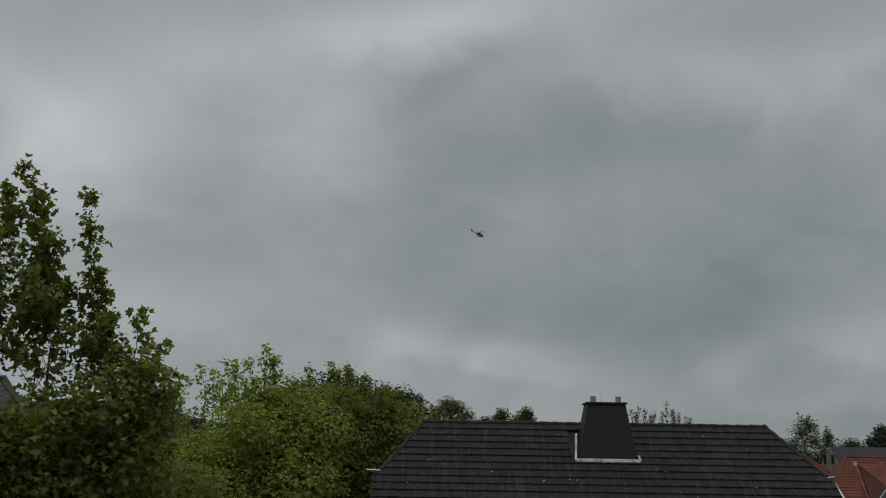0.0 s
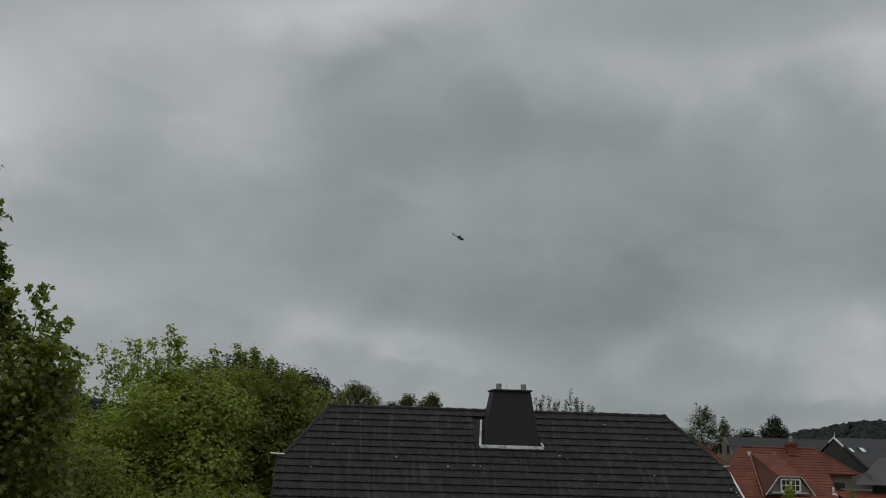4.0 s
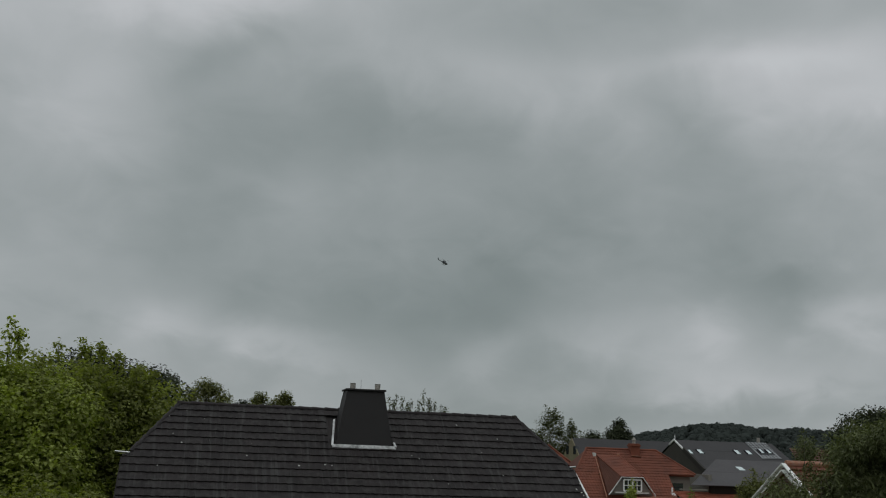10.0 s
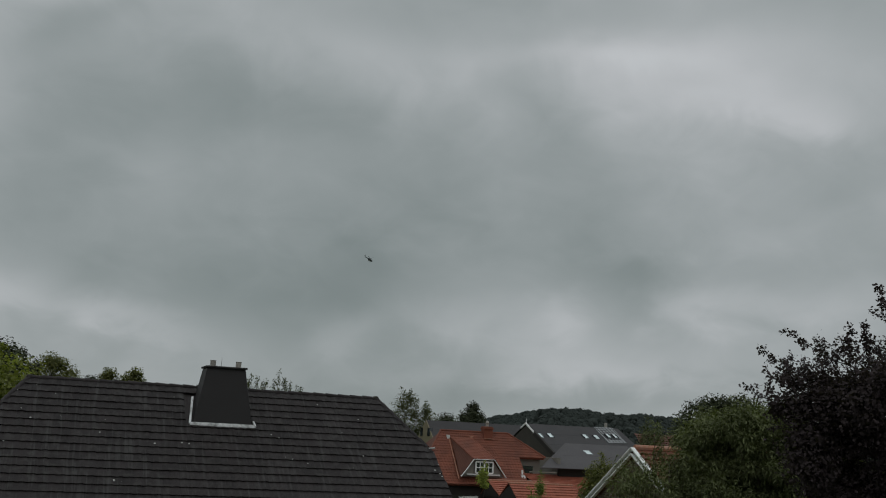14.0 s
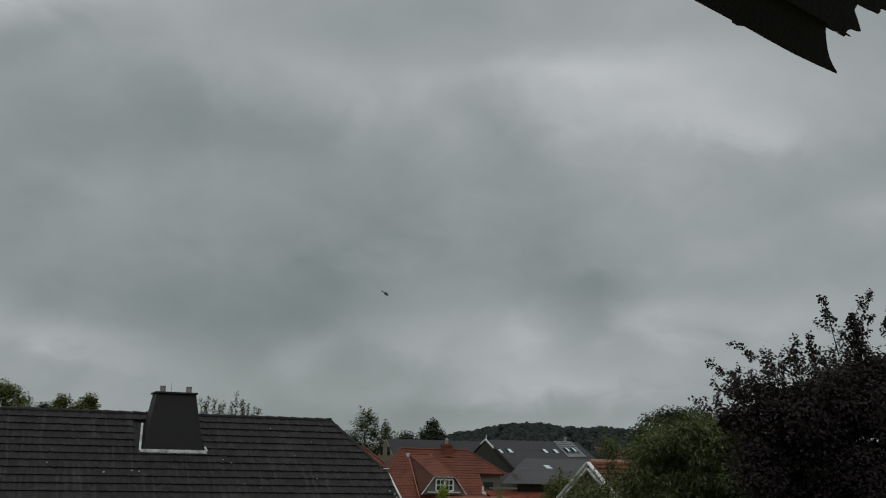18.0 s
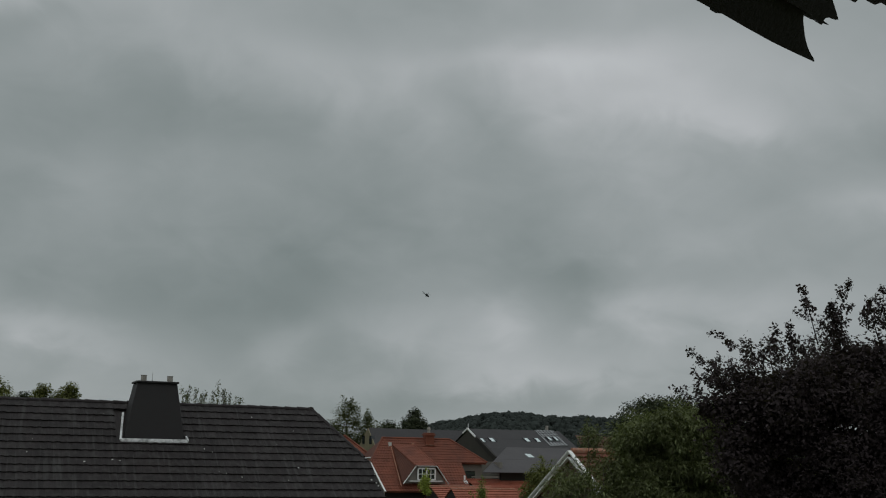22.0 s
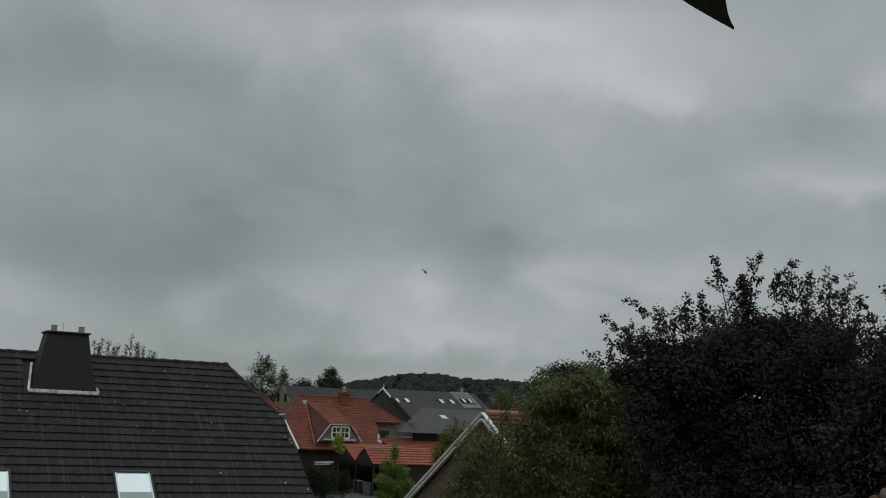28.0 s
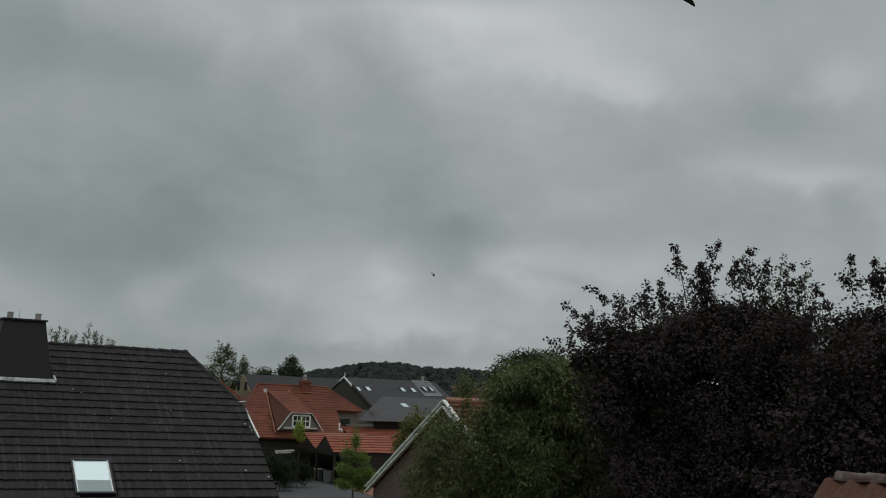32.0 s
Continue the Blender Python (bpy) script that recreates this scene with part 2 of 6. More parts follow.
M = dict(
    slate_tile=material("anthracite_concrete_tile", (0.0240, 0.0190, 0.0193), 0.75, 0.42, 1.3, 30, 0.3, per_object=0.2, per_island=0.2,
                        stain=(0.058, 0.054, 0.05), stain_amount=0.5, stain_scale=5.5, spec=0.25),
    clad=material("anthracite_fibre_cement", (0.0205, 0.0178, 0.0182), 0.65, 0.15, 2.0, 60, 0.06),
    lead=material("weathered_lead", (0.6, 0.6, 0.6), 0.6, 0.5, 9, 60, 0.2, stain=(0.1, 0.1, 0.1), stain_amount=0.8, stain_scale=7),
    clay_pot=material("grey_clay", (0.3, 0.28, 0.25), 0.8, 0.2, 8),
    steel=material("brushed_steel", (0.5, 0.5, 0.5), 0.35, 0.1, 8, metal=0.9),
    red_tile=material("red_clay_tile", (0.170, 0.052, 0.029), 0.78, 0.5, 0.9, 12, 0.2, per_island=0.22, per_object=0.15,
                      stain=(0.10, 0.035, 0.025), stain_amount=0.5, stain_scale=0.7),
    ridge_tile=material("sun_bleached_clay_ridge", (0.36, 0.16, 0.10), 0.75, 0.3, 3, 30, 0.2, stain=(0.3, 0.3, 0.26), stain_amount=0.5, stain_scale=6),
    grey_sheet=material("grey_fibre_cement_sheet", (0.046, 0.043, 0.0445), 0.85, 0.22, 0.5, 6, 0.1, per_island=0.12),
    smooth_sheet=material("smooth_grey_roof_sheet", (0.072, 0.066, 0.069), 0.8, 0.2, 0.4, 5, 0.1),
    white=material("white_paint", (0.82, 0.82, 0.8), 0.5, 0.1, 4, 40, 0.05),
    worn_white=material("weathered_white_board", (0.6, 0.6, 0.57), 0.6, 0.25, 2.0, 30, 0.1, stain=(0.25, 0.26, 0.22), stain_amount=0.6, stain_scale=2.0),
    cream=material("cream_render", (0.42, 0.37, 0.27), 0.9, 0.12, 1.0, 20, 0.1),
    grey_wall=material("grey_render", (0.2, 0.185, 0.16), 0.9, 0.15, 0.8, 20, 0.1),
    # dark timber; also the colour of two house fronts painted as shaded
    dark_wood=material("dark_wood_and_shaded_wall", (0.019, 0.015, 0.012), 0.75, 0.3, 2, 30, 0.15),
    dark_bark=material("dark_bark", (0.022, 0.019, 0.017), 0.9, 0.3, 3, 25, 0.2),
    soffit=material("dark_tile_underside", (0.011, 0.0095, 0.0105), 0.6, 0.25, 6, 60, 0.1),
    bark=material("rough_bark", (0.09, 0.075, 0.06), 0.9, 0.35, 6, 40, 0.5),
    maple_leaf=material("maple_leaf", (0.15, 0.168, 0.045), 0.55, 0.3, 0.6, 5, 0.0, per_island=0.4, trans=0.38, spec=0.3),
    lime_leaf=material("sunlit_green_leaf", (0.262, 0.29, 0.08), 0.6, 0.5, 0.45, 3, 0.0, per_island=0.35, trans=0.42, spec=0.25),
    oak_leaf=material("dull_green_leaf", (0.125, 0.13, 0.045), 0.6, 0.3, 0.3, 3, 0.0, per_island=0.4, trans=0.25, spec=0.2),
    beech_leaf=material("copper_beech_leaf", (0.053, 0.042, 0.044), 0.8, 0.15, 0.6, 5, 0.0, per_island=0.12, spec=0.08, trans=0.12),
    thuja_leaf=material("thuja_spray", (0.11, 0.125, 0.055), 0.7, 0.45, 0.7, 5, 0.0, per_island=0.45, trans=0.15, spec=0.2),
    far_leaf=material("distant_foliage", (0.06, 0.07, 0.04), 0.8, 0.3, 0.1, 1.0, 0.0, per_island=0.35, spec=0.1),
    grass=material("meadow_grass", (0.06, 0.085, 0.025), 0.95, 0.3, 0.05, 2.0, 0.1),
    asphalt=material("grey_asphalt", (0.075, 0.075, 0.077), 0.9, 0.15, 0.6, 30, 0.1),
    paving=material("red_brick_paving", (0.24, 0.11, 0.075), 0.9, 0.2, 0.8, 12, 0.1),
    dark_metal=material("dark_paint", (0.03, 0.03, 0.034), 0.4, 0.1, 4, metal=0.3),
    heli_paint=material("helicopter_paint", (0.05, 0.055, 0.06), 0.4, 0.1, 1.0),
    heli_pale=material("helicopter_pale_paint", (0.4, 0.4, 0.4), 0.4, 0.1, 1.0),
    blind=material("pale_blind", (0.42, 0.5, 0.48), 0.8, 0.1, 3),
    birch_leaf=material("birch_leaf", (0.095, 0.103, 0.058), 0.8, 0.3, 0.3, 3, 0.0, per_island=0.35, trans=0.25, spec=0.1),
    old_tile=material("old_brown_clay_tile", (0.10, 0.04, 0.022), 0.8, 0.45, 2.0, 25, 0.3, stain=(0.06, 0.055, 0.04), stain_amount=0.6, stain_scale=3.0),
    hedge_leaf=material("hedge_leaf", (0.02, 0.028, 0.011), 0.7, 0.3, 0.4, 3, 0.0, per_island=0.4, spec=0.15),
    # leaf colour greyed towards blue, with the distance haze put into it
    wood_leaf=material("hazed_distant_wood", (0.04, 0.047, 0.043), 0.9, 0.15, 0.03, 0.3, 0.0, per_island=0.06, spec=0.05),
    mid_leaf=material("mid_green_leaf", (0.19, 0.205, 0.066), 0.6, 0.5, 0.45, 3, 0.0, per_island=0.3, trans=0.46, spec=0.2),
    # brown tile; on the red house's hip end it stands for shade
    dormer_tile=material("brown_and_shaded_clay_tile", (0.10, 0.038, 0.025), 0.8, 0.4, 0.9, 12, 0.2),
    ochre_wall=material("ochre_render", (0.2, 0.17, 0.105), 0.9, 0.2, 0.8, 10, 0.1),
    # darkened render: shade of the barn gable in its colour; also ridge-end mortar
    dull_wall=material("shaded_gable_and_mortar", (0.05, 0.045, 0.037), 0.9, 0.3, 0.8, 10, 0.1),
    young_leaf=material("fresh_green_leaf", (0.145, 0.19, 0.06), 0.6, 0.3, 0.3, 3, 0.0, per_island=0.3, trans=0.35, spec=0.2),
    lower_blind=material("grey_green_blind", (0.33, 0.4, 0.38), 0.4, 0.05, 2, 20, 0.0),
    port_tile=material("bright_clay_tile", (0.31, 0.098, 0.06), 0.75, 0.4, 1.2, 12, 0.2),
    old_ridge=material("mossy_clay_ridge", (0.08, 0.046, 0.037), 0.8, 0.5, 4, 30, 0.2, stain=(0.3, 0.3, 0.27), stain_amount=0.45, stain_scale=7),
    pale_sheet=material("pale_grey_sheet", (0.2, 0.205, 0.21), 0.6, 0.14, 0.6, 8),
    bin=material("grey_plastic", (0.12, 0.12, 0.125), 0.5, 0.1, 3),
)



def add_streaks(mat):
    """Pale runs down the roof slope, in world space so that they cross from tile to tile."""
    nt = mat.node_tree
    b = nt.nodes["Principled BSDF"]
    geo, vm = nt.nodes.new("ShaderNodeNewGeometry"), nt.nodes.new("ShaderNodeVectorMath")
    vm.operation = "MULTIPLY"
    vm.inputs[1].default_value = (13.0, 0.7, 0.7)
    nt.links.new(geo.outputs["Position"], vm.inputs[0])
    n = nt.nodes.new("ShaderNodeTexNoise")
    n.inputs["Scale"].default_value, n.inputs["Detail"].default_value = 1.0, 4.0
    nt.links.new(vm.outputs[0], n.inputs["Vector"])
    ramp = nt.nodes.new("ShaderNodeValToRGB")
    ramp.color_ramp.elements[0].position, ramp.color_ramp.elements[1].position = 0.54, 0.74
    ramp.color_ramp.elements[1].color = (0.5, 0.5, 0.5, 1)
    nt.links.new(n.outputs["Fac"], ramp.inputs[0])
    mx = nt.nodes.new("ShaderNodeMix")
    mx.data_type = "RGBA"
    nt.links.new(ramp.outputs[0], mx.inputs[0])
    nt.links.new(b.inputs["Base Color"].links[0].from_socket, mx.inputs[6])
    mx.inputs[7].default_value = (0.075, 0.074, 0.071, 1)
    nt.links.new(mx.outputs[2], b.inputs["Base Color"])


add_streaks(M["slate_tile"])


def glass_material(name, tint, rough=0.04):
    m = bpy.data.materials.new(name)
    m.use_nodes = True
    b = m.node_tree.nodes["Principled BSDF"]
    b.inputs["Base Color"].default_value = (*tint, 1)
    b.inputs["Roughness"].default_value = rough
    b.inputs["Specular IOR Level"].default_value = 0.9
    return m


M["dark_glass"] = glass_material("dark_window_glass", (0.02, 0.024, 0.028))
M["sky_glass"] = glass_material("coated_roof_glass", (0.16, 0.2, 0.21), 0.02)
M["sky_glass"].node_tree.nodes["Principled BSDF"].inputs["Metallic"].default_value = 0.55
M["sky_glass"].node_tree.nodes["Principled BSDF"].inputs["Base Color"].default_value = (0.8, 0.9, 0.9, 1)
M["dark_glass"].node_tree.nodes["Principled BSDF"].inputs["IOR"].default_value = 1.6


# ---- mesh helpers ----
def link(name, data, mat, parent=None, label=""):
    ob = new(name, data)
    if mat and not data.materials:
        data.materials.append(mat)
    if parent is not None:
        ob.parent = parent
    if label:
        ob["label"] = label
    return ob


def part(name, bm, mat, parent=None, label=""):
    """Links a bmesh as one mesh object under a thing or a part."""
    me = bpy.data.meshes.new(name)
    bmesh.ops.recalc_face_normals(bm, faces=bm.faces)
    bm.to_mesh(me)
    bm.free()
    return link(name, me, mat, parent, label)


def mesh_part(name, verts, faces, mat, parent=None, label="", smooth=False):
    me = bpy.data.meshes.new(name)
    me.from_pydata([tuple(v) for v in verts], [], faces)
    if smooth:
        me.polygons.foreach_set("use_smooth", [True] * len(me.polygons))
    return link(name, me, mat, parent, label)


def thing(name, at, label, category, group="", kind="", turn=0.0):
    ob = new(name)
    ob.location = at
    ob.rotation_euler = (0, 0, radians(turn))
    return tagged(ob, label, category, group, kind)


def add_box(bm, x0, y0, z0, x1, y1, z1, bevel=0.0):
    r = bmesh.ops.create_cube(bm, size=1.0)
    c = Vector(((x0 + x1) / 2, (y0 + y1) / 2, (z0 + z1) / 2))
    for v in r["verts"]:
        v.co = Vector((v.co.x * (x1 - x0), v.co.y * (y1 - y0), v.co.z * (z1 - z0))) + c
    if bevel:
        edges = list({e for v in r["verts"] for e in v.link_edges})
        bmesh.ops.bevel(bm, geom=edges, offset=bevel, segments=2, affect="EDGES", profile=0.6)
    return r["verts"]


def box(x0, y0, z0, x1, y1, z1, bevel=0.0):
    bm = bmesh.new()
    add_box(bm, x0, y0, z0, x1, y1, z1, bevel)
    return bm


def beam(a, b, wide, deep, up=(0, 0, 1), bevel=0.0):
    """A bar from a to b."""
    a, b = Vector(a), Vector(b)
    axis = (b - a).normalized()
    side = axis.cross(Vector(up)).normalized()
    top = side.cross(axis)
    bm = bmesh.new()
    add_box(bm, -wide / 2, -deep / 2, 0, wide / 2, deep / 2, (b - a).length, bevel)
    m = Matrix((side, top, axis)).transposed().to_4x4()
    bmesh.ops.transform(bm, matrix=Matrix.Translation(a) @ m, verts=bm.verts)
    return bm


def tube(points, radii, sides=7):
    """Verts and faces of a tapered round limb."""
    verts, faces = [], []
    pts = [Vector(p) for p in points]
    for i, p in enumerate(pts):
        d = (pts[min(i + 1, len(pts) - 1)] - pts[max(i - 1, 0)]).normalized()
        s = d.cross(Vector((0.31, 0.17, 0.93))).normalized() if abs(d.z) < 0.98 else d.cross(Vector((1, 0, 0))).normalized()
        t = d.cross(s)
        for k in range(sides):
            a = 2 * math.pi * k / sides
            verts.append(p + (s * math.cos(a) + t * math.sin(a)) * radii[i])
    for i in range(len(pts) - 1):
        for k in range(sides):
            j = (k + 1) % sides
            faces.append((i * sides + k, i * sides + j, (i + 1) * sides + j, (i + 1) * sides + k))
    faces.append(tuple(range(sides))[::-1])
    faces.append(tuple((len(pts) - 1) * sides + k for k in range(sides)))
    return verts, faces


def merged(pieces):
    verts, faces = [], []
    for v, f in pieces:
        n = len(verts)
        verts.extend(v)
        faces.extend(tuple(i + n for i in face) for face in f)
    return verts, faces


def bearing(az, far, z=0.0):
    """A place by its bearing (degrees, clockwise from the y axis) and distance from the window."""
    return Vector((far * math.sin(radians(az)), far * math.cos(radians(az)), z))


# ---- foliage ----
LEAVES = {
    # outline of one leaf, stem at the origin, tip along y
    "oval": ((0, 0), (0.34, 0.45), (0, 1.0), (-0.34, 0.45)),
    "maple": ((0, 0), (0.36, 0.12), (0.62, 0.48), (0.22, 0.6), (0, 1.05), (-0.22, 0.6), (-0.62, 0.48), (-0.36, 0.12)),
    "spray": ((0, 0), (0.13, 0.5), (0, 1.1), (-0.13, 0.45)),
}


def leaf_mesh(name, places, sizes, shape, mat, parent, rng, droop=0.25, label="", out=None, scatter=0.6):
    """One mesh of many small folded leaves."""
    outline = np.array(LEAVES[shape], float)
    k = len(outline)
    n = len(places)
    places = np.asarray(places, float)
    # blades face up and outwards, stems point outwards and droop
    w = rng.normal(size=(n, 3)) * scatter
    w[:, 2] += 0.75
    t = rng.normal(size=(n, 3)) * 0.8
    if out is not None:
        w += np.asarray(out, float) * 0.55
        t += np.asarray(out, float)
    t[:, 2] -= droop
    w /= np.linalg.norm(w, axis=1, keepdims=True)
    t -= w * (t * w).sum(axis=1, keepdims=True)
    t /= np.linalg.norm(t, axis=1, keepdims=True) + 1e-9
    s = np.cross(t, w)
    size = np.asarray(sizes, float)[:, None, None]
    fold = np.abs(outline[:, 0]) * 0.35
    v = places[:, None, :] + size * (s[:, None] * outline[None, :, :1] + t[:, None] * outline[None, :, 1:] + w[:, None] * fold[None, :, None])
    me = bpy.data.meshes.new(name)
    half = k // 2
    right = list(range(0, half + 1))
    left = [half] + list(range(half + 1, k)) + [0]
    base = (np.arange(n) * k)[:, None]
    loops = np.concatenate([base + np.array(right), base + np.array(left)], axis=1).ravel()
    counts = np.tile([len(right), len(left)], n)
    me.vertices.add(n * k)
    me.vertices.foreach_set("co", v.reshape(-1))
    me.loops.add(len(loops))
    me.loops.foreach_set("vertex_index", loops.astype(np.int32))
    me.polygons.add(len(counts))
    me.polygons.foreach_set("loop_start", np.r_[0, np.cumsum(counts)[:-1]].astype(np.int32))
    me.polygons.foreach_set("loop_total", counts.astype(np.int32))
    me.update(calc_edges=True)
    return link(name, me, mat, parent, label)


def clump_points(rng, clumps, count, shell=0.55):
    """Leaf places in the outer shells of uneven clumps: (x, y, z, rx, ry, rz)."""
    c = np.asarray(clumps, float)
    area = (c[:, 3] * c[:, 4] * c[:, 5]) ** (2 / 3)
    pick = rng.choice(len(c), size=count, p=area / area.sum())
    d = rng.normal(size=(count, 3))
    d /= np.linalg.norm(d, axis=1, keepdims=True)
    r = 1 - shell * rng.random(count) ** 1.6
    lump = 1 + 0.16 * np.sin(d[:, 0] * 5 + pick) * np.sin(d[:, 1] * 6 + 2 * pick) + 0.12 * np.sin(d[:, 2] * 9 + pick * 3)
    return c[pick, :3] + c[pick, 3:] * d * (r * lump)[:, None], d


def tree(name, base, clumps, leaves, size, shape, leaf_mat, label, category="tree", trunk=0.22, group="", sprigs=(), seed=1,
         droop=0.25, shell=0.55, limbs=True, core=0.25, turn=0.0, fringe=0, full=1.0, reach=0.8, bark="bark", scatter=0.6, bare=0.0, core_size=1.0):
    """A tree: tapered trunk with limbs that reach into the clumps, sprigs above the crown, and a crown of single leaves.
    Clumps and sprigs are given relative to the base."""
    rng = np.random.default_rng(seed)
    top = thing(name, base, label, category, group, turn=turn)
    pieces = []
    c = np.asarray(clumps, float)
    mean = c[:, :3].mean(axis=0)
    high = c[:, 2].max()
    fork = Vector((mean[0] * 0.15, mean[1] * 0.15, max(1.0, c[:, 2].min() * 0.6)))
    crown_top = Vector((mean[0] * 0.8, mean[1] * 0.8, high))
    pieces.append(tube([(0, 0, -0.1), fork * 0.5 + Vector((0.05, 0.03, 0)), fork, (fork + crown_top) / 2 + Vector((0.1, -0.1, 0)), crown_top],
                       [trunk * 1.25, trunk, trunk * 0.85, trunk * 0.45, trunk * 0.1], 9))
    if limbs:
        for row in c[:: 1 if len(c) < 40 else 3]:
            end = Vector(row[:3])
            f = min(0.85, max(0.1, (end.z - 0.35 * (end - crown_top).length) / high))
            start = fork.lerp(crown_top, f)
            bend = start.lerp(end, 0.5) + Vector((0, 0, -0.12 * (end - start).length))
            tip = end + (end - start).normalized() * min(row[3:]) * 0.5
            bend += Vector(rng.normal(size=3)) * 0.07 * (end - start).length
            thick = trunk * min(1.0, math.sqrt(10 / len(c)))
            pieces.append(tube([start, bend, end, tip], [thick * 0.3, thick * 0.18, thick * 0.09, thick * 0.03], 5))
    pts, outs = clump_points(rng, clumps, leaves, shell)
    inner, _ = clump_points(rng, np.asarray(clumps, float) * np.array((1, 1, 1, 0.62, 0.62, 0.62)), int(leaves * core) + 1, 0.6)
    pts, outs = [pts], [outs]
    rim = sorted(c.tolist(), key=lambda q: -q[2] - abs(q[0] - mean[0]) * 0.7)[: max(3, len(c) // 2)]
    twig = min(trunk, 0.16)
    extra = []
    for _ in range(fringe):
        q = rim[int(rng.integers(len(rim)))]
        way = Vector((q[0] - mean[0], q[1] - mean[1], 0)) * 0.35 + Vector(rng.normal(size=3)) * 0.5 + Vector((0, 0, 0.9))
        way.normalize()
        start = Vector(q[:3]) + way * q[3] * 0.55
        end = start + way * (q[3] * 0.45 + reach * rng.uniform(0.25, 1.0))
        extra.append((*start, *end, int(full * (22 + 40 * (end - start).length / max(0.3, reach)))))
    for x0, y0, z0, x1, y1, z1, count in (*sprigs, *extra):
        a, b = Vector((x0, y0, z0)), Vector((x1, y1, z1))
        long = (b - a).length
        sway = Vector(rng.normal(size=3)) * 0.07 * long
        mid = a.lerp(b, 0.5) + sway
        pieces.append(tube([a, mid, b], [twig * 0.09, twig * 0.06, twig * 0.025], 5))
        axis = (b - a).normalized()
        nodes = max(5, int(long / 0.16)) if long > 0.5 else 5
        for q in range(nodes + 1):
            g = min(1.0, (q + rng.uniform(0.1, 0.9)) / nodes)
            root = a.lerp(mid, 2 * g) if g < 0.5 else mid.lerp(b, 2 * g - 1)
            side = Vector(rng.normal(size=3))
            side = (side - axis * side.dot(axis)).normalized()
            span = min(0.48, 0.34 * long) * (1.12 - g) * rng.uniform(0.55, 1.25) + size * 0.5
            point = root + (side * 0.85 + axis * rng.uniform(0.35, 0.9) + Vector((0, 0, 0.12))) * span
            if span > 3 * size:
                pieces.append(tube([root, root.lerp(point, 0.55) - Vector((0, 0, 0.04 * span)), point], [twig * 0.035, twig * 0.025, twig * 0.012], 4))
            if g < bare:
                continue
            per = max(2, round(count * (0.6 + 0.8 * (1 - g)) / (nodes + 1)))
            h = rng.random(per) ** 0.7
            p = np.array(root)[None] * (1 - h)[:, None] + np.array(point)[None] * h[:, None]
            pts.append(p + rng.normal(size=(per, 3)) * (size * 0.45 + 0.06 * span))
            outs.append(rng.normal(size=(per, 3)) * 0.8 + np.array(side)[None])
    v, f = merged(pieces)
    mesh_part("trunk", v, f, M[bark], top, smooth=True)
    pts, outs = np.concatenate(pts), np.concatenate(outs)
    sizes = np.r_[size * rng.uniform(0.6, 1.25, len(pts)), core_size * size * rng.uniform(1.3, 1.9, len(inner))]
    pts, outs = np.concatenate([pts, inner]), np.concatenate([outs, rng.normal(size=inner.shape)])
    leaf_mesh("crown", pts, sizes, shape, leaf_mat, top, rng, droop, out=outs, scatter=scatter)
    return top


def random_clumps(seed, count, rx, ry, z0, z1, r0, r1, taper=0.6):
    """Uneven clumps that fill a rounded crown."""
    rng = np.random.default_rng(seed)
    out = []
    for i in range(count):
        f = (i + 0.5) / count
        z = z0 + (z1 - z0) * f
        wide = math.sqrt(max(0.05, 1 - (abs(2 * f - 0.8) / 1.25) ** 2)) * (1 - taper * max(0, f - 0.5))
        a = i * 2.4 + rng.uniform(-0.5, 0.5)
        q = rng.uniform(0.35, 1.0) * wide
        r = rng.uniform(r0, r1) * (0.75 + 0.35 * wide)
        out.append((rx * q * math.cos(a), ry * q * math.sin(a), z, r, r, r * rng.uniform(0.75, 1.0)))
    return out


def filled_clumps(seed, profile, depth, r0, r1, z0=1.0, gap=1.15, under=(), flat=1.0):
    """Clumps that fill a crown under an outline of (x, height): an uneven row along the rim, layers below it."""
    rng = np.random.default_rng(seed)
    xs, zs = [p[0] for p in profile], [p[1] for p in profile]
    mean = (r0 + r1) / 2
    out = []
    n = max(2, round((xs[-1] - xs[0]) / (0.75 * mean)))
    for i in range(n):
        r = rng.uniform(0.7 * r0, r1)
        x = xs[0] + 0.5 * r + (xs[-1] - xs[0] - r) * (i + rng.uniform(0.2, 0.8)) / n
        out.append((x, rng.uniform(-0.4, 0.4) * depth, float(np.interp(x, xs, zs)) - r * rng.uniform(0.75, 1.25), r, r, r * rng.uniform(0.7, 1.0)))
    z = z0
    while z < max(zs):
        span = [x for x in np.linspace(xs[0], xs[-1], 60) if np.interp(x, xs, zs) > z + 0.9 * mean]
        if span:
            m = max(1, round((span[-1] - span[0]) / (gap * mean)))
            for i in range(m + 1):
                r = rng.uniform(r0, r1)
                x = span[0] + (span[-1] - span[0]) * (i + rng.uniform(-0.25, 0.25)) / max(1, m)
                x = min(max(x, span[0] + 0.3 * r), span[-1] - 0.3 * r)
                out.append((x, rng.uniform(-1, 0) * depth, z + rng.uniform(-0.2, 0.2), r, r, r * rng.uniform(0.8, 1.0)))
                out.append((x + rng.uniform(0.2, 0.6) * r, rng.uniform(0, 1) * depth, z + rng.uniform(-0.3, 0.3) - 0.1, r, r, r * rng.uniform(0.8, 1.0)))
        z += gap * mean * flat
    if under:
        ux, uz = [p[0] for p in under], [p[1] for p in under]
        out = [q for q in out if q[2] > np.interp(q[0], ux, uz)]
    return [(*q[:5], q[5] * min(1.0, 1.45 * flat)) for q in out]


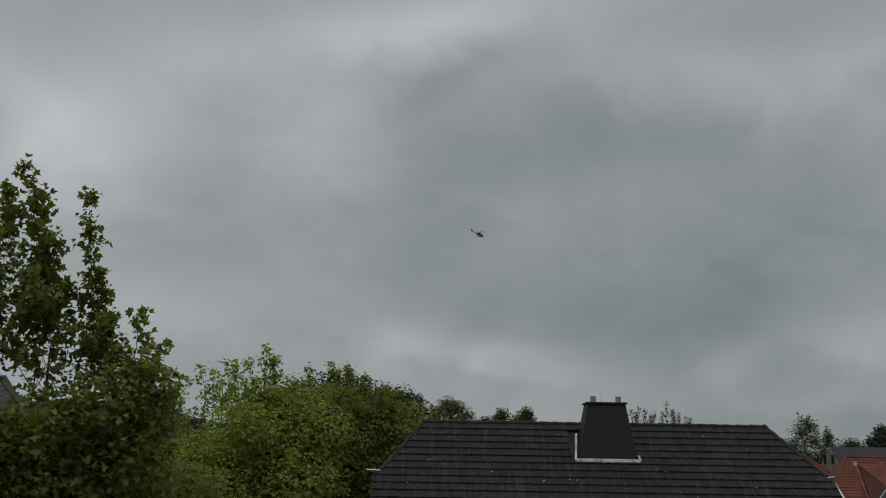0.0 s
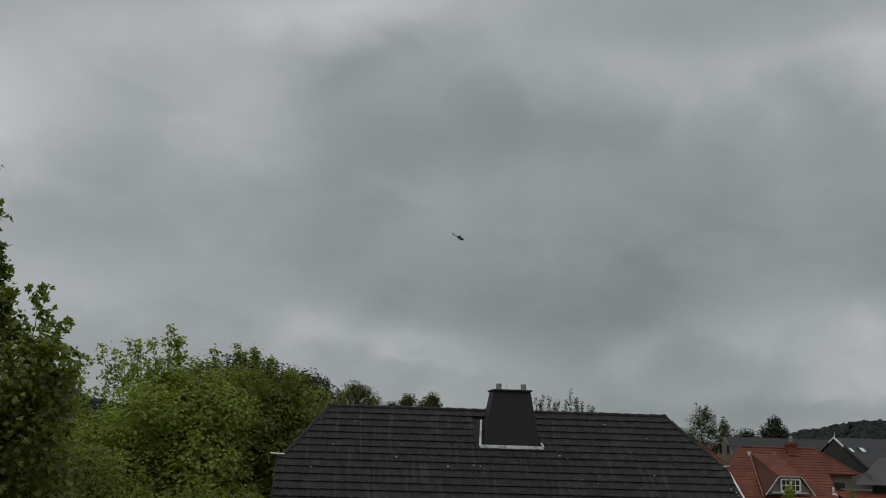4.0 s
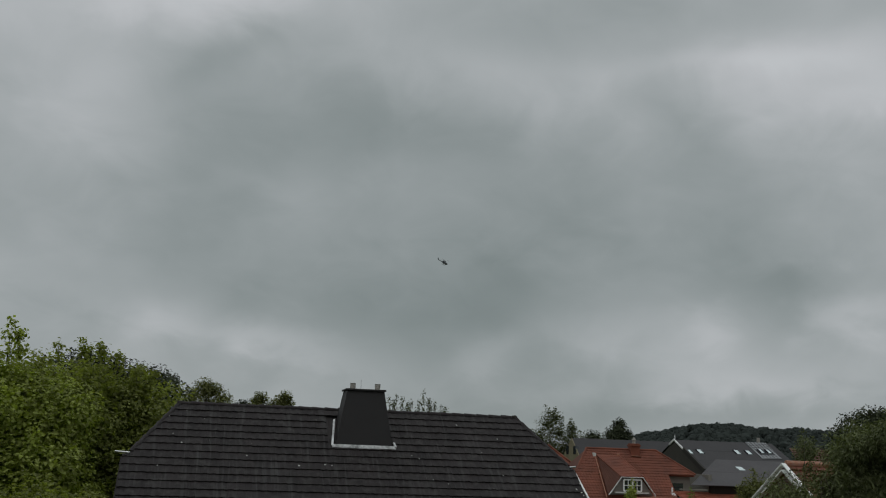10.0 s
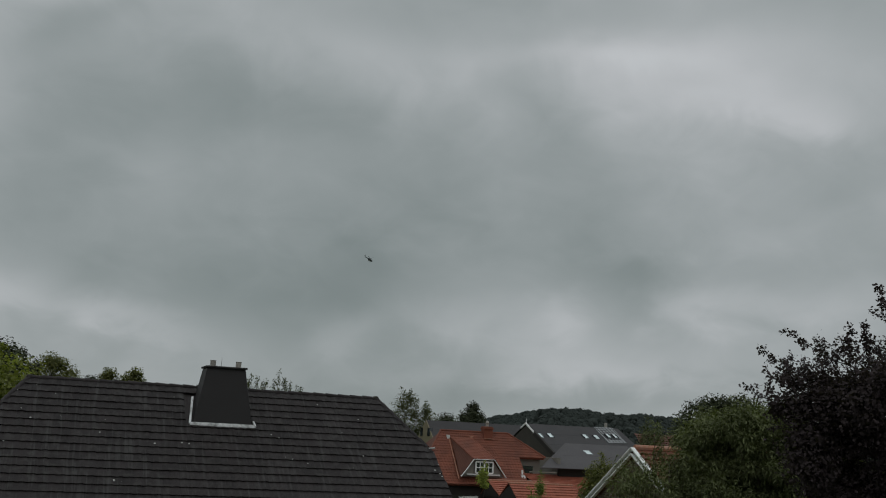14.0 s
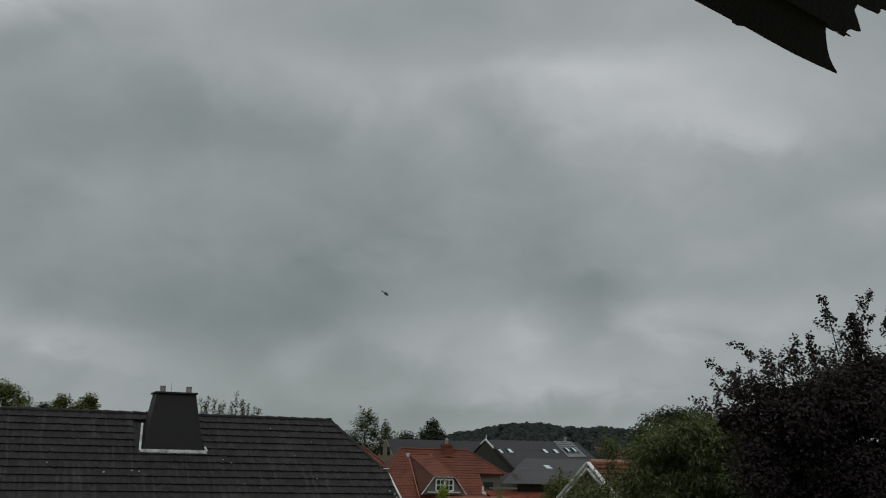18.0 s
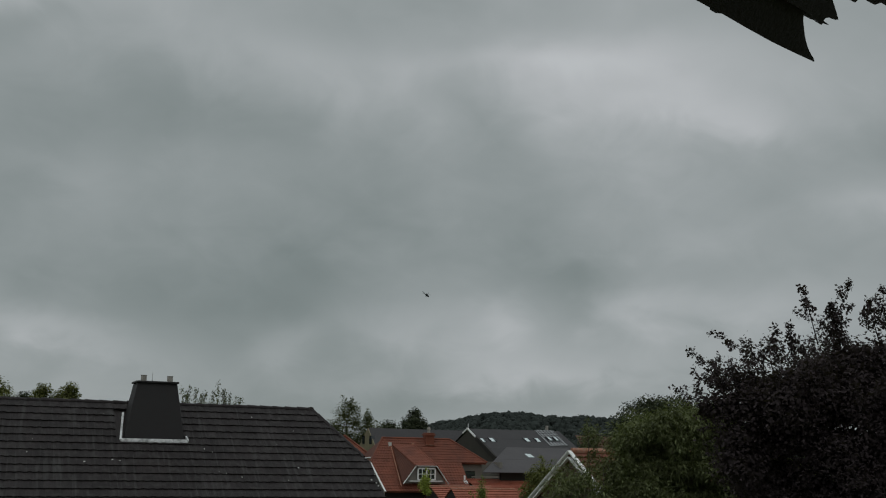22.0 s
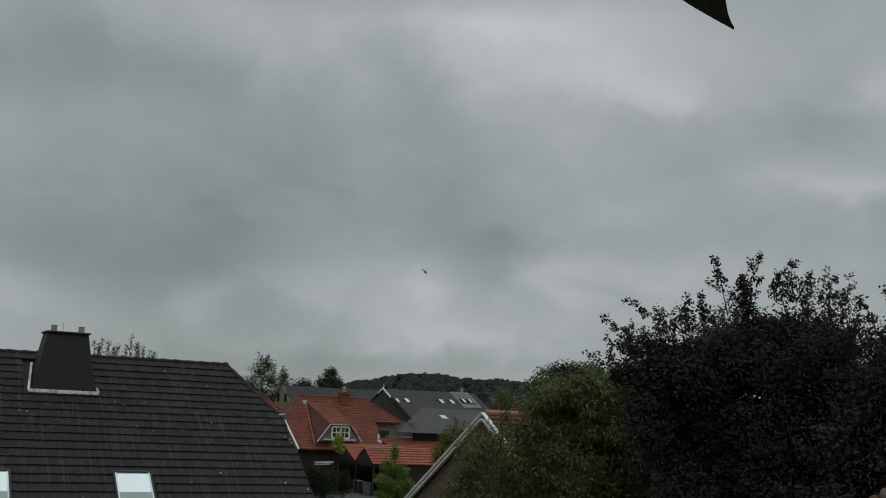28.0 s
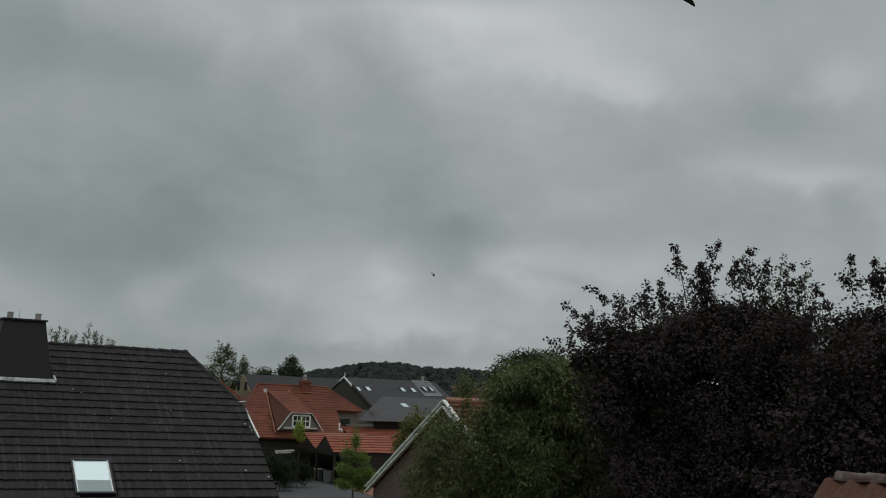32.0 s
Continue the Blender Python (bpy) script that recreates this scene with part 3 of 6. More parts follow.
# ---- ground ----
# bearing, height angle of the tree tops on the wooded rise
WOODS = ((21.0, 0.9), (22.3, 1.05), (22.8, 1.2), (23.4, 1.38), (24.1, 1.48), (24.6, 1.66), (26.1, 1.86), (27.0, 1.95), (27.8, 1.88), (28.35, 1.85), (28.7, 1.76), (30.0, 1.74), (31.0, 1.8), (32.6, 1.66), (36.0, 1.5), (44.0, 1.2))


def relief(x, y):
    """Height of the land: flat round the houses, wooded rises far off."""
    far, az = math.hypot(x, y), math.degrees(math.atan2(x, y))
    z = 0.0
    if 18 < az < 48 and far > 200:
        top = float(np.interp(az, [p[0] for p in WOODS], [p[1] for p in WOODS]))
        edge = min(1.0, (az - 18) / 3, (48 - az) / 4)
        z += (7.5 + 570 * math.tan(radians(top)) - 6.2) * edge * math.exp(-((far - 570) / 90) ** 2)
    for az, far, wide, deep, tall in ((-19, 640, 130, 120, 31.0), (12, 900, 300, 150, 12.0)):
        c = bearing(az, far)
        a = radians(az)
        dx, dy = x - c.x, y - c.y
        across, along = dx * math.cos(a) - dy * math.sin(a), dx * math.sin(a) + dy * math.cos(a)
        z += tall * math.exp(-(across / wide) ** 2 - (along / deep) ** 2)
    return z


def build_ground():
    verts, faces = [], []
    radii = (0, 15, 40, 90, 160, 260, 340, 400, 440, 480, 520, 560, 600, 640, 680, 730, 800, 900, 1050, 1300, 1800, 2500, 4500)
    ring = 360
    for r in radii:
        for k in range(ring):
            a = 2 * math.pi * k / ring
            x, y = r * math.cos(a), r * math.sin(a)
            verts.append((x, y, relief(x, y) if r > 200 else 0.0))
    for i in range(len(radii) - 1):
        for k in range(ring):
            j = (k + 1) % ring
            faces.append((i * ring + k, i * ring + j, (i + 1) * ring + j, (i + 1) * ring + k))
    tagged(mesh_part("ground", verts, faces, M["grass"], smooth=True), "green grass and garden ground between the houses", "ground", kind="structure")


build_ground()
# ---- the grey-tiled house opposite ----
ROOF_PITCH = radians(37)
RIDGE_Z, RIDGE_Y = 8.49, 30.0
RIDGE_X0, RIDGE_X1 = -0.52, 8.85
VERGE_X0, VERGE_X1 = -1.78, 10.01
HIP_X0, HIP_X1 = -1.60, 9.88       # feet of the half hips, short of the verges
HIP_DOWN, SLOPE = 2.2, 7.3          # down the slope: foot of the half hips, eave
COURSE, TILE_W = 0.295, 0.215
CS, SN = math.cos(ROOF_PITCH), math.sin(ROOF_PITCH)


def on_slope(x, down, off=0.0, front=True):
    """A place on the roof: x along the ridge, metres down the slope, height off its surface."""
    s = -1 if front else 1
    return Vector((x, RIDGE_Y + s * (down * CS + off * SN), RIDGE_Z - down * SN + off * CS))


def prism(points, thick):
    """A slab from a flat outline, thickened downwards."""
    bm = bmesh.new()
    top = [bm.verts.new(p) for p in points]
    n = (Vector(points[1]) - Vector(points[0])).cross(Vector(points[2]) - Vector(points[0])).normalized()
    if n.z < 0:
        n = -n
    low = [bm.verts.new(Vector(p) - n * thick) for p in points]
    bm.faces.new(top)
    bm.faces.new(low[::-1])
    k = len(points)
    for i in range(k):
        bm.faces.new((top[i], low[i], low[(i + 1) % k], top[(i + 1) % k]))
    return bm


def tile_template(wide, long, wave, thick, steps=5):
    """One pantile: a curved sheet with a thick lower edge; x across, y down the slope, z off it."""
    verts, faces = [], []
    for y, lift in ((0.0, 0.0), (long, thick)):
        for i in range(steps + 1):
            f = i / steps
            z = wave * (0.5 - 0.5 * math.cos(2 * math.pi * min(1.0, f * 1.05)))
            verts.append((f * wide, y, z + lift))
    for i in range(steps + 1):
        x, y, z = verts[steps + 1 + i]
        verts.append((x, y - 0.004, z - thick * 1.2))
    n = steps + 1
    for i in range(steps):
        faces.append((i, i + 1, n + i + 1, n + i))
        faces.append((n + i, n + i + 1, 2 * n + i + 1, 2 * n + i))
    return verts, faces


def slope_matrix(x, down, off, front=True):
    if front:
        rot = Matrix(((1, 0, 0), (0, -CS, -SN), (0, -SN, CS)))
    else:
        rot = Matrix(((-1, 0, 0), (0, CS, SN), (0, -SN, CS)))
    m = rot.to_4x4()
    m.translation = on_slope(x, down, off, front)
    return m


def hip_limits(down):
    """The slope's left and right end at a height, cut by the half hips."""
    if down > HIP_DOWN:
        return VERGE_X0, VERGE_X1
    f = max(0.0, down / HIP_DOWN)
    return RIDGE_X0 + (HIP_X0 - RIDGE_X0) * f, RIDGE_X1 + (HIP_X1 - RIDGE_X1) * f


def build_house():
    house = thing("house", ((VERGE_X0 + VERGE_X1) / 2, RIDGE_Y, 0), "one-and-a-half-storey house with an anthracite tiled half-hipped roof", "house")
    inv = Matrix.Translation(-house.location)

    def under(ob):
        ob.matrix_parent_inverse = inv
        return ob

    eave_y = SLOPE * CS
    eave_z = RIDGE_Z - SLOPE * SN
    x0, x1 = VERGE_X0 + 0.35, VERGE_X1 - 0.35
    wy = eave_y - 0.5
    hip_z, hip_y = RIDGE_Z - HIP_DOWN * SN, HIP_DOWN * CS
    # walls, with gables up to the half hips
    for x, name in ((x0, "wall"), (x1 - 0.3, "wall")):
        prof = [(RIDGE_Y - wy, 0), (RIDGE_Y + wy, 0), (RIDGE_Y + wy, eave_z - 0.1), (RIDGE_Y + hip_y, hip_z - 0.35), (RIDGE_Y - hip_y, hip_z - 0.35), (RIDGE_Y - wy, eave_z - 0.1)]
        bm = bmesh.new()
        a = [bm.verts.new((x, y, z)) for y, z in prof]
        b = [bm.verts.new((x + 0.3, y, z)) for y, z in prof]
        bm.faces.new(a), bm.faces.new(b[::-1])
        for i in range(6):
            bm.faces.new((a[i], b[i], b[(i + 1) % 6], a[(i + 1) % 6]))
        under(part(name, bm, M["cream"], house))
    for y in (RIDGE_Y - wy, RIDGE_Y + wy - 0.3):
        under(part("wall", box(x0 + 0.3, y, 0, x1 - 0.3, y + 0.3, eave_z - 0.1), M["cream"], house))
    # roof decks under the tiles
    roof = None
    for front in (True, False):
        pts = [on_slope(RIDGE_X0, 0, -0.03, front), on_slope(RIDGE_X1, 0, -0.03, front), on_slope(HIP_X1, HIP_DOWN, -0.03, front), on_slope(VERGE_X1, HIP_DOWN, -0.03, front),
               on_slope(VERGE_X1, SLOPE, -0.03, front), on_slope(VERGE_X0, SLOPE, -0.03, front), on_slope(VERGE_X0, HIP_DOWN, -0.03, front), on_slope(HIP_X0, HIP_DOWN, -0.03, front)]
        deck = under(part("roof", prism(pts, 0.12), M["slate_tile"], house, "roof slope of wavy anthracite concrete tiles"))
        roof = roof or deck
    for xr, xv in ((RIDGE_X0, HIP_X0), (RIDGE_X1, HIP_X1)):
        pts = [(xr, RIDGE_Y, RIDGE_Z - 0.02), (xv, RIDGE_Y - hip_y, hip_z - 0.02), (xv, RIDGE_Y + hip_y, hip_z - 0.02)]
        under(part("hip_slope", prism(pts, 0.1), M["slate_tile"], house))
    # ridge and hip caps, overlapping one by one
    def caps(a, b, name, thick=1.0):
        a, b = Vector(a), Vector(b)
        n = max(2, round((b - a).length / 0.36))
        d = (b - a) / n
        axis = d.normalized()
        side = axis.cross(Vector((0, 0, 1))).normalized()
        up = side.cross(axis)
        verts, faces = [], []
        for k, (g, rad) in enumerate(((0.0, 0.070 * thick), (1.0, 0.098 * thick))):
            for i in range(9):
                t = math.pi * (i / 8) * 1.1 - 0.16
                verts.append(axis * d.length * g * 1.06 + side * math.cos(t) * rad + up * (math.sin(t) * rad * 0.8 - 0.03))
        for i in range(9):
            verts.append(verts[9 + i] * 1.0 - up * 0.02 - axis * 0.002)
        for i in range(8):
            faces.append((i, i + 1, 10 + i, 9 + i))
            faces.append((9 + i, 10 + i, 19 + i, 18 + i))
        me = bpy.data.meshes.new(name)
        me.from_pydata([tuple(v) for v in verts], [], faces)
        for i in range(n):
            ob = under(link(name, me, M["slate_tile"], house))
            ob.location = a + d * i + Vector((0, 0, 0.004 * math.sin(i * 5.3)))
    caps((RIDGE_X1 - 0.02, RIDGE_Y, RIDGE_Z + 0.02), (RIDGE_X0 - 0.05, RIDGE_Y, RIDGE_Z + 0.02), "ridge_cap")
    for s in (-1, 1):
        caps((HIP_X0, RIDGE_Y + s * hip_y, hip_z + 0.05), (RIDGE_X0, RIDGE_Y, RIDGE_Z + 0.03), "hip_cap", 0.85)
        caps((HIP_X1, RIDGE_Y + s * hip_y, hip_z + 0.05), (RIDGE_X1, RIDGE_Y, RIDGE_Z + 0.03), "hip_cap", 0.85)
    v, f = tube([(HIP_X0 - 0.36, RIDGE_Y - hip_y - 0.12, hip_z + 0.02), (HIP_X0, RIDGE_Y - hip_y - 0.14, hip_z)], [0.025, 0.025], 8)
    under(mesh_part("gutter", v, f, M["steel"], house, "short zinc gutter end under the half hip"))
    v, f = tube([(HIP_X1 - 0.02, RIDGE_Y - hip_y - 0.14, hip_z), (HIP_X1 + 0.16, RIDGE_Y - hip_y - 0.12, hip_z + 0.02)], [0.022, 0.022], 8)
    for x, w in ((RIDGE_X0, -1), (RIDGE_X1, 1)):
        under(part("ridge_end", box(x - w * 0.02 - 0.06, RIDGE_Y - 0.08, RIDGE_Z - 0.02, x - w * 0.02 + 0.06, RIDGE_Y + 0.08, RIDGE_Z + 0.065, 0.03), M["dull_wall"], house, "mortared ridge end"))
    under(mesh_part("gutter", v, f, M["steel"], house, "short zinc gutter end under the half hip"))
    # barge boards under the verges
    for xv, s in ((VERGE_X0, -1), (VERGE_X1, 1)):
        for front in (True, False):
            a, b = on_slope(xv + s * 0.02, HIP_DOWN + 0.15, -0.12, front), on_slope(xv + s * 0.02, SLOPE, -0.12, front)
            under(part("barge_board", beam(a, b, 0.03, 0.2), M["dark_wood"], house, "dark barge board under the verge"))
    v, f = tube([(VERGE_X0, RIDGE_Y - eave_y - 0.06, eave_z - 0.08), (VERGE_X1, RIDGE_Y - eave_y - 0.06, eave_z - 0.08)], [0.07, 0.07], 10)
    under(mesh_part("gutter", v, f, M["steel"], house))
    return house, roof


HOUSE, ROOF = build_house()


def build_chimney():
    stack = thing("chimney", (3.9, 29.4, 7.4), "broad tapered chimney clad in anthracite sheet with lead flashing", "chimney")
    o = stack.location
    def rel(p):
        return Vector(p) - o
    xa, xb, down = 3.53, 5.12, 1.71
    yf = on_slope(0, down).y
    zb = on_slope(0, down).z
    zt = 8.99
    inset, inset_b = 0.30, 0.28
    yb = yf + 1.25
    bm = bmesh.new()
    low = [bm.verts.new(rel(p)) for p in ((xa, yf, zb - 0.15), (xb, yf, zb - 0.15), (xb, yb, zb - 0.15), (xa, yb, zb - 0.15))]
    top = [bm.verts.new(rel(p)) for p in ((xa + inset, yf + 0.2, zt), (xb - inset_b, yf + 0.2, zt), (xb - inset_b, yb - 0.2, zt), (xa + inset, yb - 0.2, zt))]
    bm.faces.new(top), bm.faces.new(low[::-1])
    for i in range(4):
        bm.faces.new((low[i], low[(i + 1) % 4], top[(i + 1) % 4], top[i]))
    bmesh.ops.bevel(bm, geom=list(bm.edges), offset=0.012, segments=1, affect="EDGES")
    part("cladding", bm, M["clad"], stack)
    cx0, cx1, cy0, cy1 = xa + inset - 0.04, xb - inset_b + 0.04, yf + 0.14, yb - 0.14
    a, b = rel((cx0, cy0, zt)), rel((cx1, cy1, zt + 0.05))
    part("cap", box(a.x, a.y, a.z, b.x, b.y, b.z, 0.012), M["clad"], stack, "thin flat cover slab")
    for x in (xa + inset + 0.2, xb - inset_b - 0.13):
        c = rel((x, (yf + yb) / 2, zt + 0.05))
        v, f = tube([c, c + Vector((0, 0, 0.02)), c + Vector((0, 0, 0.15)), c + Vector((0, 0, 0.17))], [0.085, 0.075, 0.075, 0.082], 16)
        mesh_part("flue_pot", v, f, M["clay_pot"], stack, "short pale clay flue pot", smooth=False)
    c = rel(((xa + xb) / 2 - 0.12, yf + 0.3, zt + 0.05))
    v, f = tube([c, c + Vector((0.0, 0, 0.24))], [0.008, 0.005], 6)
    mesh_part("lightning_rod", v, f, M["steel"], stack, "thin upright metal rod")
    # lead apron at the foot, one strip up the side
    v, f = [], []
    rng = random.Random(4)
    n = 14
    for i in range(n + 1):
        x = xa - 0.06 + (xb - xa + 0.11) * i / n
        for d, h in ((down - 0.03, 0.10), (down + 0.015 + rng.uniform(0, 0.025), 0.07)):
            v.append(rel(on_slope(x, d, h)))
    for i in range(n):
        f.append((2 * i, 2 * i + 1, 2 * i + 3, 2 * i + 2))
    k = len(v)
    v += [p + Vector((0, -0.004, -0.03)) for p in v]
    f += [tuple(i + k for i in q[::-1]) for q in f] + [(2 * i + 1, 2 * i + 1 + k, 2 * i + 3 + k, 2 * i + 3) for i in range(n)]
    mesh_part("apron", v, f, M["lead"], stack, "crimped lead apron at the foot of the chimney")
    for x0, x1, d0, d1 in ((xa + 0.07, xa - 0.055, 0.55, down), (xb + 0.02, xb + 0.045, down - 0.2, down)):
        part("side_flashing", beam(rel(on_slope(x0, d0, 0.075)), rel(on_slope(x1, d1, 0.075)), 0.055, 0.03, up=(0, SN, CS)), M["lead"], stack)


build_chimney()


def build_roof_window(name, x, down, wide, tall):
    """A pivot roof window in the front slope."""
    win = thing(name, on_slope(x, down, 0.0), "roof window with a dark metal frame reflecting the pale sky", "roof window", "roof windows of the grey house")
    win.rotation_euler = (math.pi / 2 - (math.pi / 2 - ROOF_PITCH), 0, 0)
    # local: x across, y up the slope, z off the roof
    t, h = 0.045, 0.09
    for a in ((0, -tall, t, 0), (wide - t, -tall, wide, 0)):
        part("frame_side", box(a[0], a[1], -0.02, a[2], a[3], h, 0.006), M["dark_metal"], win)
    part("frame_top", box(t, -t * 1.4, -0.02, wide - t, 0, h + 0.012, 0.006), M["dark_metal"], win)
    part("frame_bottom", box(t, -tall, -0.02, wide - t, -tall + t * 1.3, h, 0.006), M["dark_metal"], win)
    for x0, x1 in ((t + 0.002, t + 0.034), (wide - t - 0.034, wide - t - 0.002)):
        part("sash_bar", box(x0, -tall + t * 1.3, 0.03, x1, -t * 1.4, h - 0.008), M["white"], win, "pale sash bar")
    part("pane", box(t + 0.03, -tall + t * 1.3, 0.05, wide - t - 0.03, -t * 1.4, 0.07), M["sky_glass"], win)
    part("blind", box(t + 0.03, -tall + t * 1.3, 0.0, wide - t - 0.03, -t * 1.4, 0.03), M["blind"], win)
    part("lower_blind", box(t + 0.03, -tall + t * 1.3, 0.071, wide - t - 0.03, -tall * 0.62, 0.076), M["lower_blind"], win, "greyer drawn lower blind")


build_roof_window("roof_window", 5.22, 4.66, 0.90, 1.18)
build_roof_window("roof_window", 2.08, 4.66, 0.90, 1.18)

# ---- trees near the houses ----
def build_trees():
    # tall maple close to the window
    tree("maple_tree", bearing(-21.5, 18.5), [
        *filled_clumps(13, ((-1.5, 8.4), (-0.25, 8.25), (0.58, 8.35), (0.97, 8.8), (1.21, 9.2), (1.42, 9.45), (1.79, 9.35), (1.97, 8.95), (2.1, 8.4), (2.2, 7.9), (2.4, 6.0)), 0.9, 0.4, 0.65, 3.0)],
        34000, 0.112, "maple", M["maple_leaf"], "tall maple with large lobed green leaves and open upper twigs", trunk=0.13, seed=11, bare=0.1, shell=0.5, core=0.02, turn=21.5, fringe=20, reach=0.3, scatter=0.5,
        sprigs=((-0.55, 0, 8.6, -0.3, 0, 11.3, 420), (-0.3, 0.1, 8.9, 0.3, 0.1, 10.9, 380), (0.2, 0, 8.2, -0.22, 0, 12.03, 869), (-0.27, 0.2, 9.1, -0.42, 0.2, 11.78, 640), (-0.67, 0, 8.2, -0.96, 0, 12.13, 801), (-1.2, 0.1, 8.2, -1.6, 0.1, 11.78, 687), (0.8, 0, 8.4, 0.84, 0, 11.65, 594),
                (0.54, 0.1, 9, 0.41, 0.1, 10.88, 343), (1.2, 0, 8.5, 1.22, 0, 10.13, 296), (1.6, 0, 8.4, 1.78, 0, 9.83, 170), (1.9, 0, 8.3, 2.2, 0, 9.28, 159), (2.1, 0, 8.1, 2.36, 0, 8.78, 135), (0, -0.2, 9.3, 0.1, -0.2, 11.58, 480),
                (0.83, 0.1, 9.7, 1.14, 0.1, 10.43, 159), (0.98, -0.1, 8.8, 1.33, -0.1, 9.68, 228), (-0.1, 0.3, 9.6, 0.25, 0.3, 10.78, 250), (0.2, 0.2, 9.5, 0.6, 0.2, 10.18, 250),
                (0.5, 0, 8.1, -0.35, 0.1, 9.35, 60), (0.75, 0.1, 8.2, 0.2, 0.1, 9.3, 80), (0.2, 0, 8.0, -0.75, 0, 9.2, 60), (0.1, 0.1, 8.2, 0.75, 0.1, 9.5, 90)))
    group = "trees beside the grey house"
    tree("lime_tree", bearing(-10.6, 36), filled_clumps(3, ((-3.6, 7.1), (-2.2, 8.2), (-0.9, 8.8), (-0.2, 9.6), (0.65, 10.2), (1.5, 10.2), (2.3, 10.1), (3.0, 9.4)), 1.8, 0.75, 1.25, 2.5, gap=0.85), 80000, 0.138, "oval", M["lime_leaf"],
         "broad light green tree in full leaf", trunk=0.25, seed=3, group=group, core=0.2, shell=0.38, scatter=0.35, turn=10.6, fringe=12, reach=0.3,
         sprigs=((0.7, 0, 9.7, 0.74, 0, 10.95, 280), (0.2, 0, 9.3, 0.18, 0, 10.5, 240), (-0.6, 0, 8.5, -0.55, 0, 10.5, 230), (-0.9, 0, 8.5, -0.95, 0, 10.15, 190), (-1.3, 0, 8.3, -1.35, 0, 10.3, 200),
                 (-1.6, 0, 8.2, -1.75, 0, 9.9, 190), (-0.2, 0, 9.2, -0.22, 0, 10.4, 200), (1, 0, 9.8, 1.06, 0, 10.6, 200), (-2, 0, 8.0, -2.2, 0, 9.4, 170)))
    tree("lime_tree", bearing(-6.0, 38), filled_clumps(5, ((-2.6, 10.0), (-0.7, 10.3), (0.0, 10.5), (0.6, 10.5), (1.2, 10.2), (1.8, 10.0), (2.4, 9.7), (3.3, 9.0)), 1.8, 0.7, 1.2, 2.5, gap=0.85), 76000, 0.138, "oval", M["mid_leaf"],
         "rounded dull green tree in full leaf", trunk=0.24, seed=5, group=group, core=0.2, shell=0.38, scatter=0.35, turn=6.0, fringe=22, reach=0.3,
         sprigs=((0, 0, 10.0, 0.03, 0, 10.65, 130), (0.6, 0, 10.0, 0.62, 0, 10.6, 130), (-0.7, 0, 9.9, -0.75, 0, 10.5, 120), (1.2, 0, 9.7, 1.25, 0, 10.3, 120)))
    tree("lime_tree", bearing(-2.8, 44), filled_clumps(8, ((-3.6, 10.6), (-2.4, 11.0), (-1.6, 11.0), (-0.8, 10.8), (0.1, 10.5), (0.8, 10.3), (1.3, 10.2), (1.8, 9.4)), 1.6, 0.65, 1.1, 3.5), 45000, 0.14, "oval", M["far_leaf"],
         "dark green tree behind the grey house", trunk=0.24, seed=8, group=group, core=0.2, shell=0.38, scatter=0.35, turn=2.8, fringe=18, reach=0.3)
    tree("lime_tree", bearing(-17.5, 31), random_clumps(9, 64, 4.2, 2.4, 1.2, 7.9, 0.9, 1.4, 0.1), 75000, 0.12, "oval", M["mid_leaf"],
         "spreading green tree under the maple", trunk=0.24, seed=9, group=group, core=0.2, shell=0.38, scatter=0.35)
    tree("lime_tree", bearing(-6.8, 29.5), random_clumps(21, 36, 2.8, 1.5, 0.8, 5.6, 0.9, 1.3, 0.2), 48000, 0.115, "oval", M["mid_leaf"],
         "low light green tree in front of taller ones", trunk=0.18, seed=21, group=group, core=0.2, shell=0.38, scatter=0.35)
    # copper beeches and thujas near the own house
    tree("copper_beech", bearing(43.6, 24), filled_clumps(12, ((-3.2, 8.5), (-2.9, 8.75), (-2.3, 8.95), (-2.05, 9.15), (-1.7, 9.3), (-1.2, 9.5), (-0.75, 9.8), (-0.15, 10.0), (0.45, 10.1), (1.05, 10.2), (1.6, 10.0), (1.86, 9.9), (2.2, 9.35), (2.6, 9.2), (3.6, 9.2)),
         1.5, 0.45, 0.85, 1.0, gap=0.95, under=((-3.1, 8.75), (-2.6, 8.4), (-2.2, 7.8), (-1.8, 6.6), (-1.5, 1.0))),
         210000, 0.077, "oval", M["beech_leaf"], "large copper beech with blackish purple leaves", trunk=0.3, seed=12, group="copper beeches", shell=0.8, core=0.5, core_size=1.05, turn=-43.6, fringe=260, full=2.0, reach=0.55, bark="dark_bark",
         sprigs=((-1.7, 0, 8.75, -3.1, 0, 9.65, 395), (-2.7, 0.1, 8.9, -2.58, 0.1, 9.48, 167), (-1.22, 0, 9.35, -2.55, 0, 10.1, 456), (-1.6, 0, 9.4, -1.26, 0, 10.15, 258), (-0.98, 0, 9.6, -1.04, 0, 10.2, 212), (-0.43, 0, 9.8, -0.68, 0, 11, 425),
                 (-0.2, 0, 10, 0.27, 0, 11.05, 410), (-0.02, 0, 10.1, -0.14, 0, 10.65, 212), (0.58, 0, 10.1, 0.58, 0, 10.7, 228), (0.99, 0, 10.1, 0.91, 0, 10.95, 304), (1.5, 0, 10, 1.7, 0, 10.6, 228), (-2.1, 0, 8.9, -2.75, 0, 9.1, 212), (1.2, 0, 10.2, 1.3, 0, 10.7, 182)))
